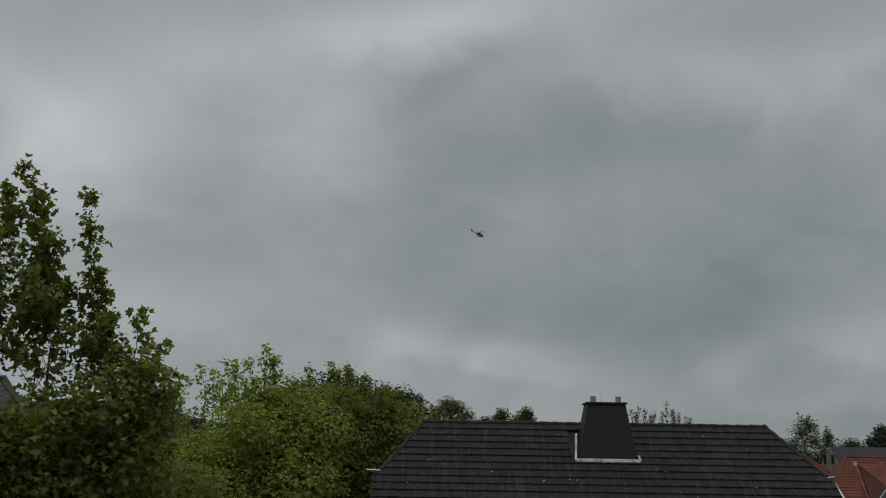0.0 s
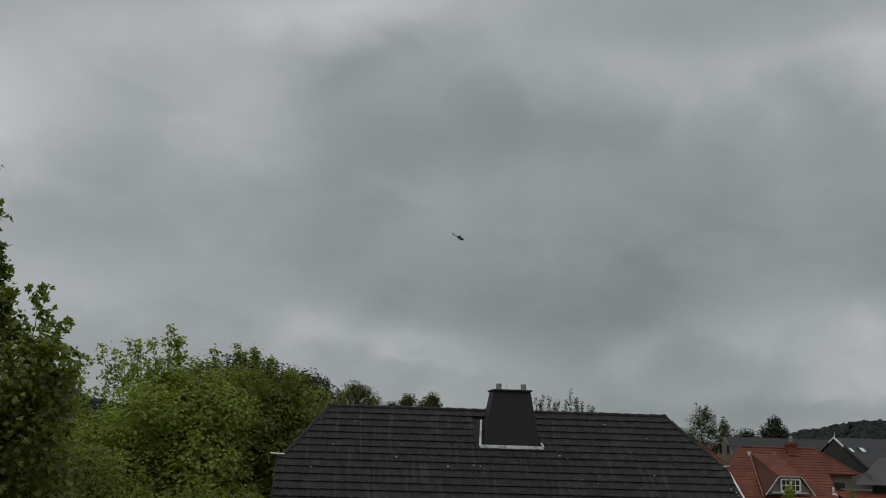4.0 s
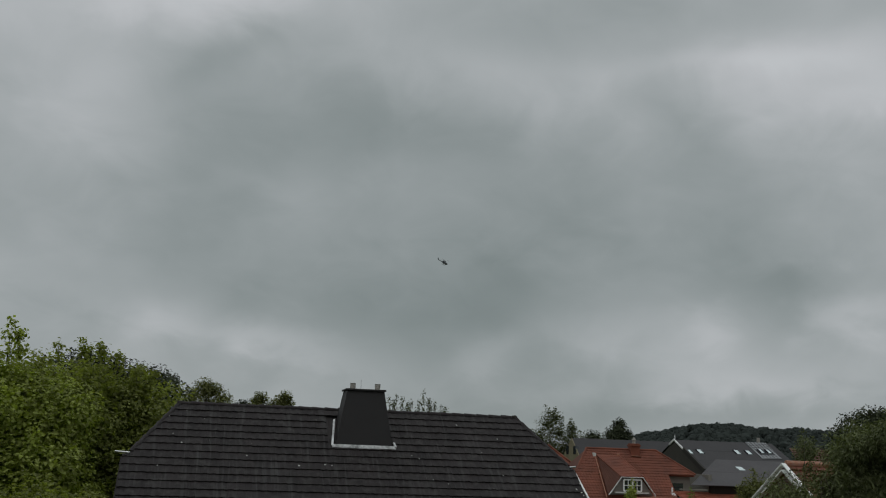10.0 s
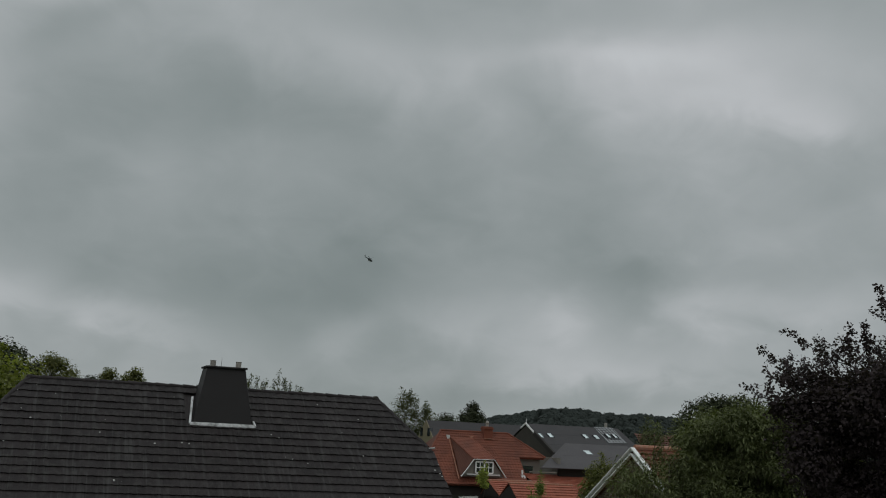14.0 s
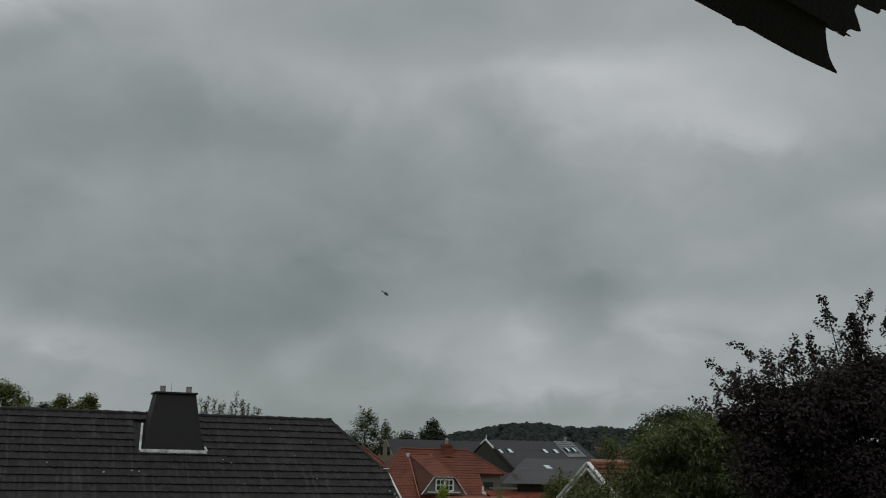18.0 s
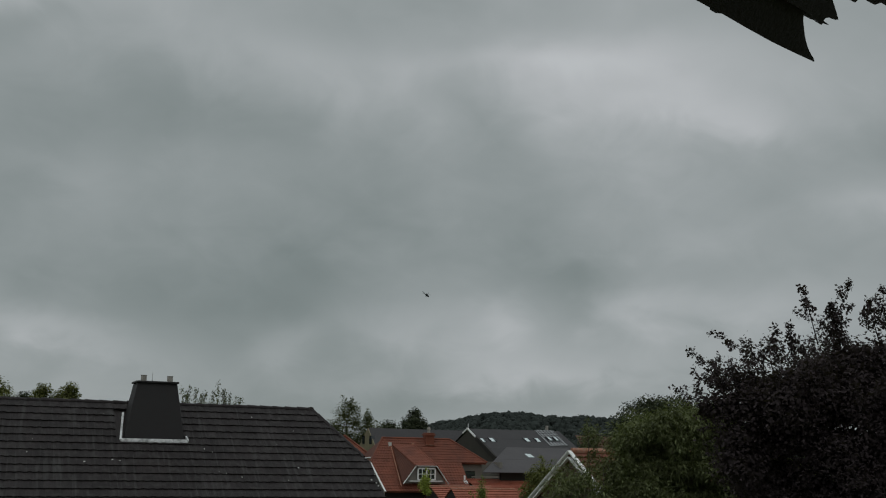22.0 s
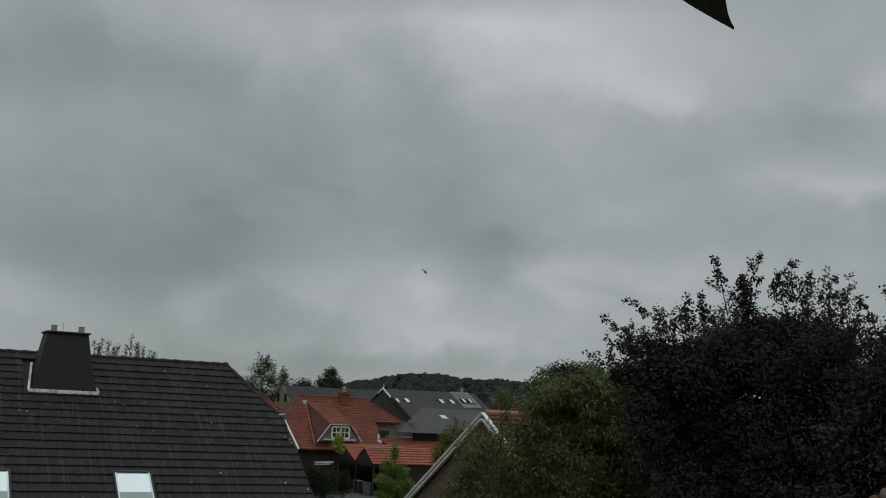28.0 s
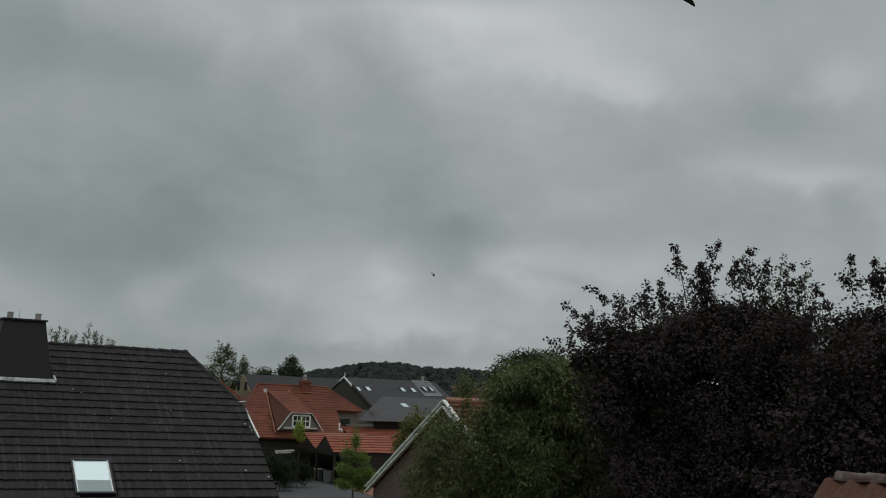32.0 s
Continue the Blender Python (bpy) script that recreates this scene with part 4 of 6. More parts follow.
    tree("copper_beech", bearing(54, 22), filled_clumps(14, ((-2.4, 8.2), (-2.0, 8.85), (-1.78, 9.3), (-1.46, 9.6), (-1.26, 9.9), (-0.95, 10.05), (-0.5, 10.1), (0.5, 10.0), (2.0, 9.2), (3.0, 8.0)), 1.5, 0.45, 0.85, 1.0, gap=0.95),
         135000, 0.08, "oval", M["beech_leaf"], "copper beech with blackish purple leaves", trunk=0.3, seed=14, group="copper beeches", shell=0.8, core=0.5, core_size=1.05, turn=-54, fringe=150, full=2.0, reach=0.45, bark="dark_bark",
         sprigs=((-1.65, 0, 9.3, -1.9, 0, 9.97, 228), (-1.26, 0, 9.8, -1.32, 0, 10.5, 273), (-0.95, 0, 9.9, -0.9, 0, 10.4, 212), (-0.5, 0, 9.9, -0.35, 0, 10.5, 228), (-1.9, 0, 8.9, -2.3, 0, 9.3, 182), (0.2, 0, 9.8, 0.3, 0, 10.4, 212)))
    tree("dark_shrub", bearing(41.5, 18), filled_clumps(71, ((-1.9, 4.6), (-1.2, 5.6), (-0.4, 5.3), (0.6, 5.0), (1.6, 4.6), (2.6, 4.2)), 0.8, 0.45, 0.8, 0.6), 30000, 0.085, "oval", M["beech_leaf"],
         "dark purple shrub under the copper beech", "shrub", trunk=0.1, seed=71, core=0.3, turn=-41.5)
    tree("thuja", bearing(34.0, 29), filled_clumps(16, ((-1.1, 5.0), (-1.0, 7.0), (-0.85, 8.0), (-0.55, 8.45), (0.15, 8.75), (1.0, 8.95), (1.9, 8.9), (2.6, 8.6), (3.3, 8.0), (4.2, 7.0)), 1.3, 0.38, 0.7, 0.8, gap=1.0, flat=0.6)
         + [(0.9, 0.2, 6.85, 0.65, 0.6, 0.5), (0.55, 0.3, 6.5, 0.6, 0.6, 0.5), (1.55, 0.1, 6.1, 0.7, 0.6, 0.55), (1.3, 0.4, 6.6, 0.6, 0.6, 0.5), (2.1, 0, 6.3, 0.7, 0.6, 0.55), (1.9, -0.5, 5.6, 0.7, 0.6, 0.5)],
         185000, 0.122, "spray", M["thuja_leaf"], "dense green thuja with drooping sprays", "conifer", trunk=0.2, seed=16, droop=1.3, shell=0.55, core=0.45, turn=-34.0, fringe=30, reach=0.35)
    tree("thuja", bearing(30.9, 27.5), filled_clumps(46, ((-1.45, 3.0), (-1.2, 5.3), (-1.15, 5.95), (-0.95, 6.75), (-0.75, 7.05), (-0.37, 7.35), (0.0, 7.35), (0.25, 7.2), (0.55, 7.1), (0.9, 7.1), (1.5, 7.0), (2.2, 6.8)), 0.8, 0.3, 0.52, 0.6, gap=0.95, flat=0.55),
         85000, 0.105, "spray", M["thuja_leaf"], "lower feathery green thuja before the white barge boards", "conifer", trunk=0.14, seed=46, droop=1.2, shell=0.8, core=0.08, turn=-30.9,
         fringe=26, reach=0.35, sprigs=((0.0, 0, 6.7, 0.06, 0, 8.1, 420), (0.15, 0, 6.6, 0.25, 0, 7.7, 260), (-0.6, 0, 6.7, -0.75, 0, 7.2, 90), (0.5, 0, 6.3, 0.48, 0, 7.1, 130), (0.75, 0, 6.1, 0.82, 0, 7.0, 150)))
    tree("slender_tree", bearing(47.3, 25.5), [(0, 0, 10.0, 0.3, 0.4, 0.6), (0.2, 0, 9.4, 0.4, 0.5, 0.6), (0.45, 0, 10.1, 0.25, 0.3, 0.5)], 900, 0.07, "oval", M["birch_leaf"],
         "slender pale green tree between the copper beeches", trunk=0.06, seed=31, sprigs=((0, 0, 10.2, 0.05, 0, 11.0, 150), (0.4, 0, 10.2, 0.55, 0, 10.9, 140), (-0.3, 0, 10.0, -0.35, 0, 10.7, 120)), shell=0.9, core=0.0, turn=-47.3)


build_trees()


# ---- the red-roofed house down the street ----
def course_roof(name, a, b, c, d, mat, parent, course=0.34, lift=0.07, tile=0.0, label="", ragged=0.0):
    """A roof slope as overlapping courses: a, b the upper edge's ends, d, c the lower edge's; tile > 0 also waves it across."""
    a, b, c, d = (Vector(p) for p in (a, b, c, d))
    n = max(2, round(((a + b) / 2 - (c + d) / 2).length / course))
    nrm = (b - a if (b - a).length > 0.01 else c - d).cross(d - a).normalized()
    if nrm.z < 0:
        nrm = -nrm
    rng = random.Random(len(name) + n)
    m = 1 if not tile else max(1, round(max((b - a).length, (c - d).length) / tile * 2))
    verts, faces = [], []
    for i in range(n):
        for f, up in ((i / n, 0.004), ((i + 1) / n, lift)):
            l, r = a.lerp(d, f), b.lerp(c, f)
            for k in range(m + 1):
                w = (0.022 if k % 2 and tile else 0.0) + rng.uniform(-ragged, ragged)
                verts.append(l.lerp(r, k / m) + nrm * (w + up))
    verts += [p - nrm * 0.06 for p in verts[-m - 1:]]
    for row in range(2 * n):
        for k in range(m):
            p = row * (m + 1) + k
            faces.append((p, p + m + 1, p + m + 2, p + 1))
    return mesh_part(name, verts, faces, mat, parent, label)


def build_red_house():
    rz, ry, rx0, rx1 = 8.24, 97.5, 35.9, 42.9
    ey, ez = 92.8, 3.5                 # front eave
    hy, hz = 95.35, 6.1                # raised eave at one end
    house = thing("house", (0, 0, 0), "house with a red clay tiled hipped roof and a dormer", "house")
    r = M["red_tile"]
    # slabs under the tiles
    lx, ly, lz = 34.05, 95.3, 6.02    # clipped gable end with a white verge board
    front = [(rx0, ry, rz), (rx1, ry, rz), (45.9, hy, hz), (43.2, hy, hz), (43.2, ey, ez), (34.7, ey, ez), (lx, ly, lz)]
    part("roof", prism([Vector(p) - Vector((0, 0, 0.05)) for p in front], 0.15), r, house, "front slope of red clay tiles")
    xl = lx
    course_roof("roof_surface", (rx0, ry, rz), (rx1, ry, rz), (45.9, hy, hz), (xl, hy, hz), r, house, tile=0.3, lift=0.04)
    course_roof("roof_surface", (xl, hy, hz), (43.2, hy, hz), (43.2, ey, ez), (34.7, ey, ez), r, house, tile=0.3, lift=0.04)
    # hip end faces away: its shade is put into a browner tile colour
    part("roof", prism([(rx0, ry, rz - 0.05), (lx, ly, lz - 0.05), (lx, 2 * ry - ly, lz - 0.05)], 0.15), M["dormer_tile"], house, "hip end of red clay tiles, browned for shade")
    part("verge_board", beam((lx - 0.06, ly, lz), (34.62, ey - 0.05, ez - 0.02), 0.06, 0.15, up=(1, 0, 0)), M["white"], house, "white verge board")
    part("wall", prism([(34.75, ey + 0.5, 0), (34.75, 2 * ry - ey - 0.5, 0), (34.75, 2 * ry - ey - 0.5, ez), (34.4, 2 * ry - ly, lz - 0.15), (34.4, ly, lz - 0.15), (34.75, ey + 0.5, ez)], 0.25), M["grey_wall"], house)
    part("roof", prism([(rx1, ry, rz - 0.05), (45.9, hy, hz - 0.05), (45.9, 2 * ry - hy, hz - 0.05)], 0.15), r, house)
    part("roof", prism([(rx0, ry, rz - 0.05), (rx1, ry, rz - 0.05), (45.9, 2 * ry - hy, hz - 0.05), (43.2, 2 * ry - ey, ez), (34.7, 2 * ry - ey, ez - 0.05), (lx, 2 * ry - ly, lz - 0.05)], 0.15), r, house)
    # rear wing with a hipped end
    wx, wy, wz = 33.3, 101.0, 8.39
    part("roof", prism([(wx, wy, wz), (30.6, 98.5, 6.0), (36.0, 98.5, 6.0)], 0.15), r, house, "hipped end of the rear wing")
    for x in (30.6, 36.0):
        part("roof", prism([(wx, wy, wz), (x, 98.5, 6.0), (x, 107.0, 6.0), (wx, 107.0, wz)], 0.15), r, house)
        v, f = tube([(wx, wy, wz + 0.05), (x, 98.5, 6.05)], [0.09, 0.09], 8)
        mesh_part("ridge_tiles", v, f, r, house)
    part("wall", box(31.0, 99.0, 0, 35.6, 106.6, 5.95), M["grey_wall"], house)
    # ridge and hip lines
    for a, b in (((rx0, ry, rz), (rx1, ry, rz)), ((rx0, ry, rz), (lx, ly, lz)), ((rx1, ry, rz), (46.0, hy, hz))):
        v, f = tube([Vector(a) + Vector((0, 0, 0.05)), Vector(b) + Vector((0, 0, 0.05))], [0.09, 0.09], 8)
        mesh_part("ridge_tiles", v, f, M["red_tile"], house)
    v, f = tube([(lx - 0.1, ly - 0.15, lz - 0.05), (lx - 0.1, 2 * ry - ly, lz - 0.05)], [0.09, 0.09], 8)
    mesh_part("gutter", v, f, M["white"], house, "white gutter under the clipped hip")
    # walls
    # front wall below the eave: dark colour stands in for deep shade
    part("wall", box(34.9, ey + 0.5, 0, 42.9, ey + 0.8, ez), M["dark_wood"], house)
    part("wall", box(42.9, ey + 0.5, 0, 43.15, 101.5, ez + 0.3), M["grey_wall"], house)
    part("wall", box(43.15, hy + 0.5, 0, 45.4, hy + 0.8, hz - 0.05), M["grey_wall"], house)
    part("wall", box(45.4, hy + 0.5, 0, 45.65, 99.4, hz - 0.05), M["grey_wall"], house)
    win = part("window", box(43.7, hy + 0.42, 4.0, 44.9, hy + 0.5, 5.3), M["dark_glass"], house)
    part("window_frame", box(43.62, hy + 0.44, 3.92, 44.98, hy + 0.49, 4.0), M["worn_white"], win)
    part("balcony_rail", beam((43.2, ey + 0.1, 4.85), (46.0, ey + 0.1, 4.85), 0.06, 0.12), M["grey_wall"], house)
    # dormer with a clipped gable
    y0, yb = 92.7, 97.0
    xl, xr, xtl, xtr = 36.4, 40.65, 37.55, 39.5
    zb, zt, zr = 4.2, 5.78, 7.55
    dormer = part("dormer_wall", prism([(xl, y0 + 0.25, zb), (xr, y0 + 0.25, zb), (xr - 1.2, y0 + 0.25, zt), (xl + 1.2, y0 + 0.25, zt)], 0.2), M["grey_wall"], house, "grey gable wall of the dormer")
    # gently sloping middle field between two steep side fields
    tl, tr = (36.7, 96.85, 7.66), (38.85, 96.85, 7.66)
    course_roof("dormer_roof", tl, tr, (xtr + 0.1, y0 - 0.05, zt + 0.03), (xtl - 0.1, y0 - 0.05, zt + 0.03), r, house, tile=0.3, lift=0.03)
    course_roof("dormer_side", tl, (36.72, 96.85, 7.66), (xtl - 0.1, y0 - 0.05, zt + 0.03), (xl - 0.15, y0 - 0.02, zb - 0.1), M["dormer_tile"], house, tile=0.3, lift=0.03, label="browner side slope of the dormer")
    course_roof("dormer_side", (38.83, 96.85, 7.66), tr, (xr + 0.15, y0 - 0.02, zb - 0.1), (xtr + 0.1, y0 - 0.05, zt + 0.03), r, house, tile=0.3)
    for p, q in ((tl, (xtl - 0.1, y0, zt + 0.06)), (tr, (xtr + 0.1, y0, zt + 0.06))):
        v, f = tube([p, q], [0.08, 0.08], 6)
        mesh_part("ridge_tiles", v, f, M["red_tile"], house)
    for a, b in (((xl - 0.1, y0 - 0.03, zb), (xtl - 0.05, y0 - 0.03, zt)), ((xtl - 0.05, y0 - 0.03, zt), (xtr + 0.05, y0 - 0.03, zt)), ((xtr + 0.05, y0 - 0.03, zt), (xr + 0.1, y0 - 0.03, zb))):
        part("barge_board", beam(a, b, 0.05, 0.22, up=(0, 1, 0)), M["white"], house, "white dormer board")
    part("sill", box(xl + 0.5, y0 - 0.04, zb + 0.15, xr - 0.5, y0 + 0.2, zb + 0.27), M["worn_white"], house)
    v, f = tube([(36.5, 96.7, 7.5), (36.15, 92.75, 3.95)], [0.05, 0.05], 6)
    mesh_part("valley", v, f, M["ridge_tile"], house, "pale mortared valley")
    wx0, wx1, wz0, wz1 = 37.75, 39.45, 4.55, 5.55
    w = part("window", box(wx0, y0 + 0.12, wz0, wx1, y0 + 0.2, wz1), M["dark_glass"], house, "white-barred dormer window")
    for i in range(3):
        x = wx0 + (wx1 - wx0) * i / 2
        part("window_frame", box(x - 0.06, y0 + 0.03, wz0, x + 0.06, y0 + 0.12, wz1), M["white"], w)
    for z, t in ((wz0, 0.06), ((wz0 + wz1) / 2, 0.03), (wz1, 0.06)):
        part("window_frame", box(wx0, y0 + 0.035, z - t, wx1, y0 + 0.11, z + t), M["white"], w)
    for i in (0.25, 0.75):
        x = wx0 + (wx1 - wx0) * i
        part("glazing_bar", box(x - 0.025, y0 + 0.05, wz0, x + 0.025, y0 + 0.1, wz1), M["white"], w)
    # vents and a satellite-white fitting on the slope
    part("roof_vent", box(36.3, 96.75, 7.5, 36.6, 97.0, 7.85, 0.03), M["worn_white"], house, "small white roof vent")
    part("roof_vent", box(38.7, 96.8, 7.6, 38.95, 97.0, 7.85, 0.03), M["ridge_tile"], house)
    part("roof_vent", box(42.84, 93.75, 4.4, 42.98, 93.9, 4.95, 0.03), M["white"], house, "white vent pipe near the eave")
    part("vent_flashing", prism([(42.72, 93.72, 4.5), (43.1, 93.72, 4.5), (43.18, 93.45, 4.22), (42.8, 93.45, 4.22)], 0.04), M["lead"], house, "pale lead sheet")
    ch = thing("chimney", (40.6, 97.3, 7.6), "short red brick chimney with a pale metal cowl", "chimney")
    part("stack", box(-0.45, -0.4, 0, 0.45, 0.4, 1.25, 0.03), M["red_tile"], ch)
    part("collar", box(-0.52, -0.5, 0.98, 0.52, 0.5, 1.1, 0.02), M["red_tile"], ch)
    part("apron", box(-0.5, -0.62, 0.05, 0.5, -0.42, 0.12), M["ridge_tile"], ch)
    v, f = tube([(0, 0, 1.25), (0, 0, 1.5), (0, 0, 1.55), (0, 0, 1.8)], [0.16, 0.13, 0.2, 0.09], 10)
    mesh_part("cowl", v, f, M["clay_pot"], ch)


build_red_house()


def build_carport():
    port = thing("carport", (0, 0, 0), "open double carport with two red tiled gables and dark boarding", "carport")
    x0, x1 = 38.2, 44.3
    ys = (84.9, 88.6, 92.7)
    ridges = (86.3, 91.0)
    ze, zr = 2.72, 3.98
    for y0, y1, ym in zip(ys, ys[1:], ridges):
        course_roof("roof", (x0, ym, zr), (x1, ym, zr), (x1 + 0.2, y0 - 0.15, ze), (x0 + 0.15, y0 - 0.15, ze), M["port_tile"], port, tile=0.3, label="slope of bright red clay tiles")
        course_roof("roof", (x0, ym, zr), (x1, ym, zr), (x1 + 0.5, y1 + 0.05, ze), (x0 + 0.15, y1 + 0.05, ze), M["port_tile"], port, tile=0.3)
        part("gable_boarding", prism([(x0 + 0.2, y0, ze - 0.05), (x0 + 0.2, y1, ze - 0.05), (x0 + 0.2, ym, zr - 0.05)], 0.08), M["dark_wood"], port, "dark boarded gable")
        v, f = tube([(x0 - 0.05, ym, zr + 0.04), (x1, ym, zr + 0.04)], [0.09, 0.09], 8)
        mesh_part("ridge_tiles", v, f, M["ridge_tile"], port)
    part("beam", box(x0 + 0.25, ys[0], ze - 0.28, x0 + 0.45, ys[-1], ze - 0.05), M["dark_wood"], port)
    part("beam", box(x0 + 0.3, ys[0], ze - 0.28, x1 + 0.3, ys[0] + 0.2, ze - 0.03), M["dark_wood"], port)
    for y in ys:
        for x in (x0 + 0.35, x1):
            part("post", box(x - 0.08, y - 0.08 if y < 90 else y - 0.2, 0, x + 0.08, y + 0.08 if y < 90 else y, ze - 0.1, 0.01), M["dark_wood"], port)
    part("back_wall", box(x1 - 0.1, ys[0] + 0.1, 0, x1 + 0.05, ys[-1] - 0.1, ze - 0.1), M["dark_wood"], port)
    part("side_wall", box(x0 + 2.5, ys[0] + 0.02, 0, x1 - 0.1, ys[0] + 0.1, ze - 0.3), M["dark_wood"], port)
    # lower annexe roof towards the barns
    annexe = thing("outbuilding", (0, 0, 0), "low outbuilding with a red tiled roof", "outbuilding")
    course_roof("roof", (43.6, 95.4, 4.6), (50.0, 95.4, 4.6), (50.6, 91.0, 3.1), (43.9, 91.0, 3.1), M["port_tile"], annexe, tile=0.3)
    part("wall", box(44.7, 91.4, 0, 50.0, 95.2, 3.05), M["grey_wall"], annexe)
    # bins under the roof
    for i, (x, y, mat, lab) in enumerate(((38.9, 88.9, "bin", "dark grey wheeled bin with a pale lid"), (38.8, 87.6, "dark_metal", "black wheeled bin under the carport"), (38.7, 86.5, "bin", "grey wheeled bin under the carport"))):
        b = thing("wheeled_bin", (x, y, 0), lab, "bin", "bins under the carport")
        bm = box(-0.28, -0.34, 0.08, 0.28, 0.34, 1.0, 0.04)
        for v in bm.verts:
            if v.co.z < 0.3:
                v.co.x *= 0.8
                v.co.y *= 0.8
        part("body", bm, M[mat], b)
        part("lid", box(-0.31, -0.38, 1.0, 0.31, 0.38, 1.08, 0.03), M["worn_white"] if i == 0 else M[mat], b)
        for s in (-1, 1):
            v, f = tube([(0.2, s * 0.28, 0.1), (0.2, s * 0.34, 0.1)], [0.1, 0.1], 12)
            mesh_part("wheel", v, f, M["dark_metal"], b)


build_carport()


def build_barns():
    barn = thing("barn", (0, 0, 0), "long farm building with a grey sheet roof and roof windows", "barn")
    g = M["grey_sheet"]
    x0, x1, ry, rz, ey, ez = 51.0, 62.7, 111.0, 9.62, 103.6, 6.4
    course_roof("roof", (x0, ry, rz), (x1, ry, rz), (x1, ey, ez), (x0, ey, ez), g, barn, course=2.4, lift=0.012, label="dark grey sheet roof")
    course_roof("roof", (x0, ry, rz), (x1, ry, rz), (x1, 2 * ry - ey, ez), (x0, 2 * ry - ey, ez), g, barn, course=2.4, lift=0.012)
    # beige wall in shade, the shade painted in with a darker render
    part("gable_wall", prism([(x0 + 0.4, ey + 0.6, 0), (x0 + 0.4, 2 * ry - ey - 0.6, 0), (x0 + 0.4, 2 * ry - ey - 0.6, ez + 0.1), (x0 + 0.4, ry, rz - 0.15), (x0 + 0.4, ey + 0.6, ez + 0.1)], 0.3), M["dull_wall"], barn, "beige gable wall, coloured dark for shade")
    part("wall", box(x0 + 0.8, ey + 0.6, 0, x1 - 0.3, ey + 0.9, ez), M["grey_wall"], barn)
    for a, b in (((x0, ry, rz + 0.02), (x0, ry - 2.4, rz - 1.02)), ((x0, ry, rz + 0.02), (x0, ry + 1.2, rz - 0.5))):
        part("barge_board", beam(a, b, 0.1, 0.18), M["white"], barn, "white-painted barge board")
    part("barge_board", beam((x0, ry - 2.4, rz - 1.04), (x0, ey, ez), 0.25, 0.5), M["dark_wood"], barn, "dark barge board")
    v, f = tube([(x0 + 0.1, ry, rz), (x0 + 0.1, ry, rz + 0.55)], [0.06, 0.05], 6)
    mesh_part("finial", v, f, M["lead"], barn)
    n = Vector((0, -(rz - ez), (ry - ey))).normalized()
    d = Vector((0, ey - ry, ez - rz)).normalized()

    def skylight(x, down, wide, tall, parent, off=0.06):
        o = Vector((x, ry, rz)) + d * down + n * off
        w = part("roof_window", prism([o, o + Vector((wide, 0, 0)), o + Vector((wide, 0, 0)) + d * tall, o + d * tall], 0.1), M["sky_glass"], parent, "small roof window reflecting the sky")
        for k in (0, 1):
            p = o + Vector((wide * k, 0, 0))
            part("frame", beam(p, p + d * tall, 0.08, 0.14, up=n), M["dark_metal"], w)

    for x, down in ((51.1, 2.75), (52.4, 2.6), (56.85, 2.38), (58.2, 2.36)):
        skylight(x, down, 0.62, 0.95, barn)
    # paler glazed bay with two windows
    o = Vector((59.5, ry, rz)) + d * 0.05 + n * 0.1
    part("pale_panel", prism([o, o + Vector((2.45, 0, 0)), o + Vector((2.2, 0, 0)) + d * 4.2, o + Vector((-0.2, 0, 0)) + d * 4.4], 0.1), M["pale_sheet"], barn, "paler grey sheet field with two windows")
    for i in range(6):
        p = o + Vector((0.12 + i * 0.42, 0, 0)) + n * 0.012
        part("seam", beam(p, p + d * 4.15, 0.035, 0.03, up=n), M["grey_sheet"], barn)
    for i in range(3):
        p = o + d * (0.5 + i * 0.5) + n * 0.012
        part("seam", beam(p, p + Vector((2.4, 0, 0)), 0.03, 0.03, up=n), M["grey_sheet"], barn)
    p = o + Vector((0.15, 0, 0)) + d * 1.95 + n * 0.03
    part("window_surround", prism([p, p + Vector((1.75, 0, 0)), p + Vector((1.75, 0, 0)) + d * 1.45, p + d * 1.45], 0.06), M["dark_metal"], barn, "dark surround of two roof windows")
    for x in (59.82, 60.68):
        skylight(x, 2.22, 0.5, 0.9, barn, 0.2)
    v, f = tube([(61.3, ry + 0.3, rz), (61.3, ry + 0.3, rz + 0.6)], [0.2, 0.17], 8)
    mesh_part("flue", v, f, M["clay_pot"], barn)
    shed = thing("barn", (0, 0, 0), "lower farm building with a smooth dark grey roof", "barn")
    course_roof("roof", (50.9, 101.0, 7.65), (58.2, 101.0, 7.65), (57.0, 94.0, 5.25), (44.9, 94.0, 5.25), M["smooth_sheet"], shed, course=3.5, lift=0.01)
    # dark front wall paints the shadow band beneath the roof edge
    part("wall", box(47.2, 94.8, 0, 56.5, 95.1, 5.3), M["dark_wood"], shed)
    part("wall", box(47.2, 95.1, 0, 47.5, 100.8, 6.2), M["grey_wall"], shed)
    nn = Vector((0, -2.4, 7.0)).normalized()
    dd = Vector((0, -7.0, -2.4)).normalized()
    o = Vector((51.95, 101.0, 7.65)) + dd * 2.1 + nn * 0.06
    part("roof_window", prism([o, o + Vector((0.65, 0, 0)), o + Vector((0.65, 0, 0)) + dd * 1.0, o + dd * 1.0], 0.1), M["sky_glass"], shed, "roof window reflecting the sky")
    # ochre gabled house and its long grey roof further back
    far = thing("house", (0, 0, 0), "ochre rendered house with a long grey roof", "house")
    x0, x1, ry, rz, ey, ez = 43.25, 57.0, 122.3, 9.57, 119.6, 7.5
    course_roof("roof", (x0, ry, rz), (x1, ry, rz), (x1, ey, ez), (x0, ey, ez), g, far, course=2.0, lift=0.012)
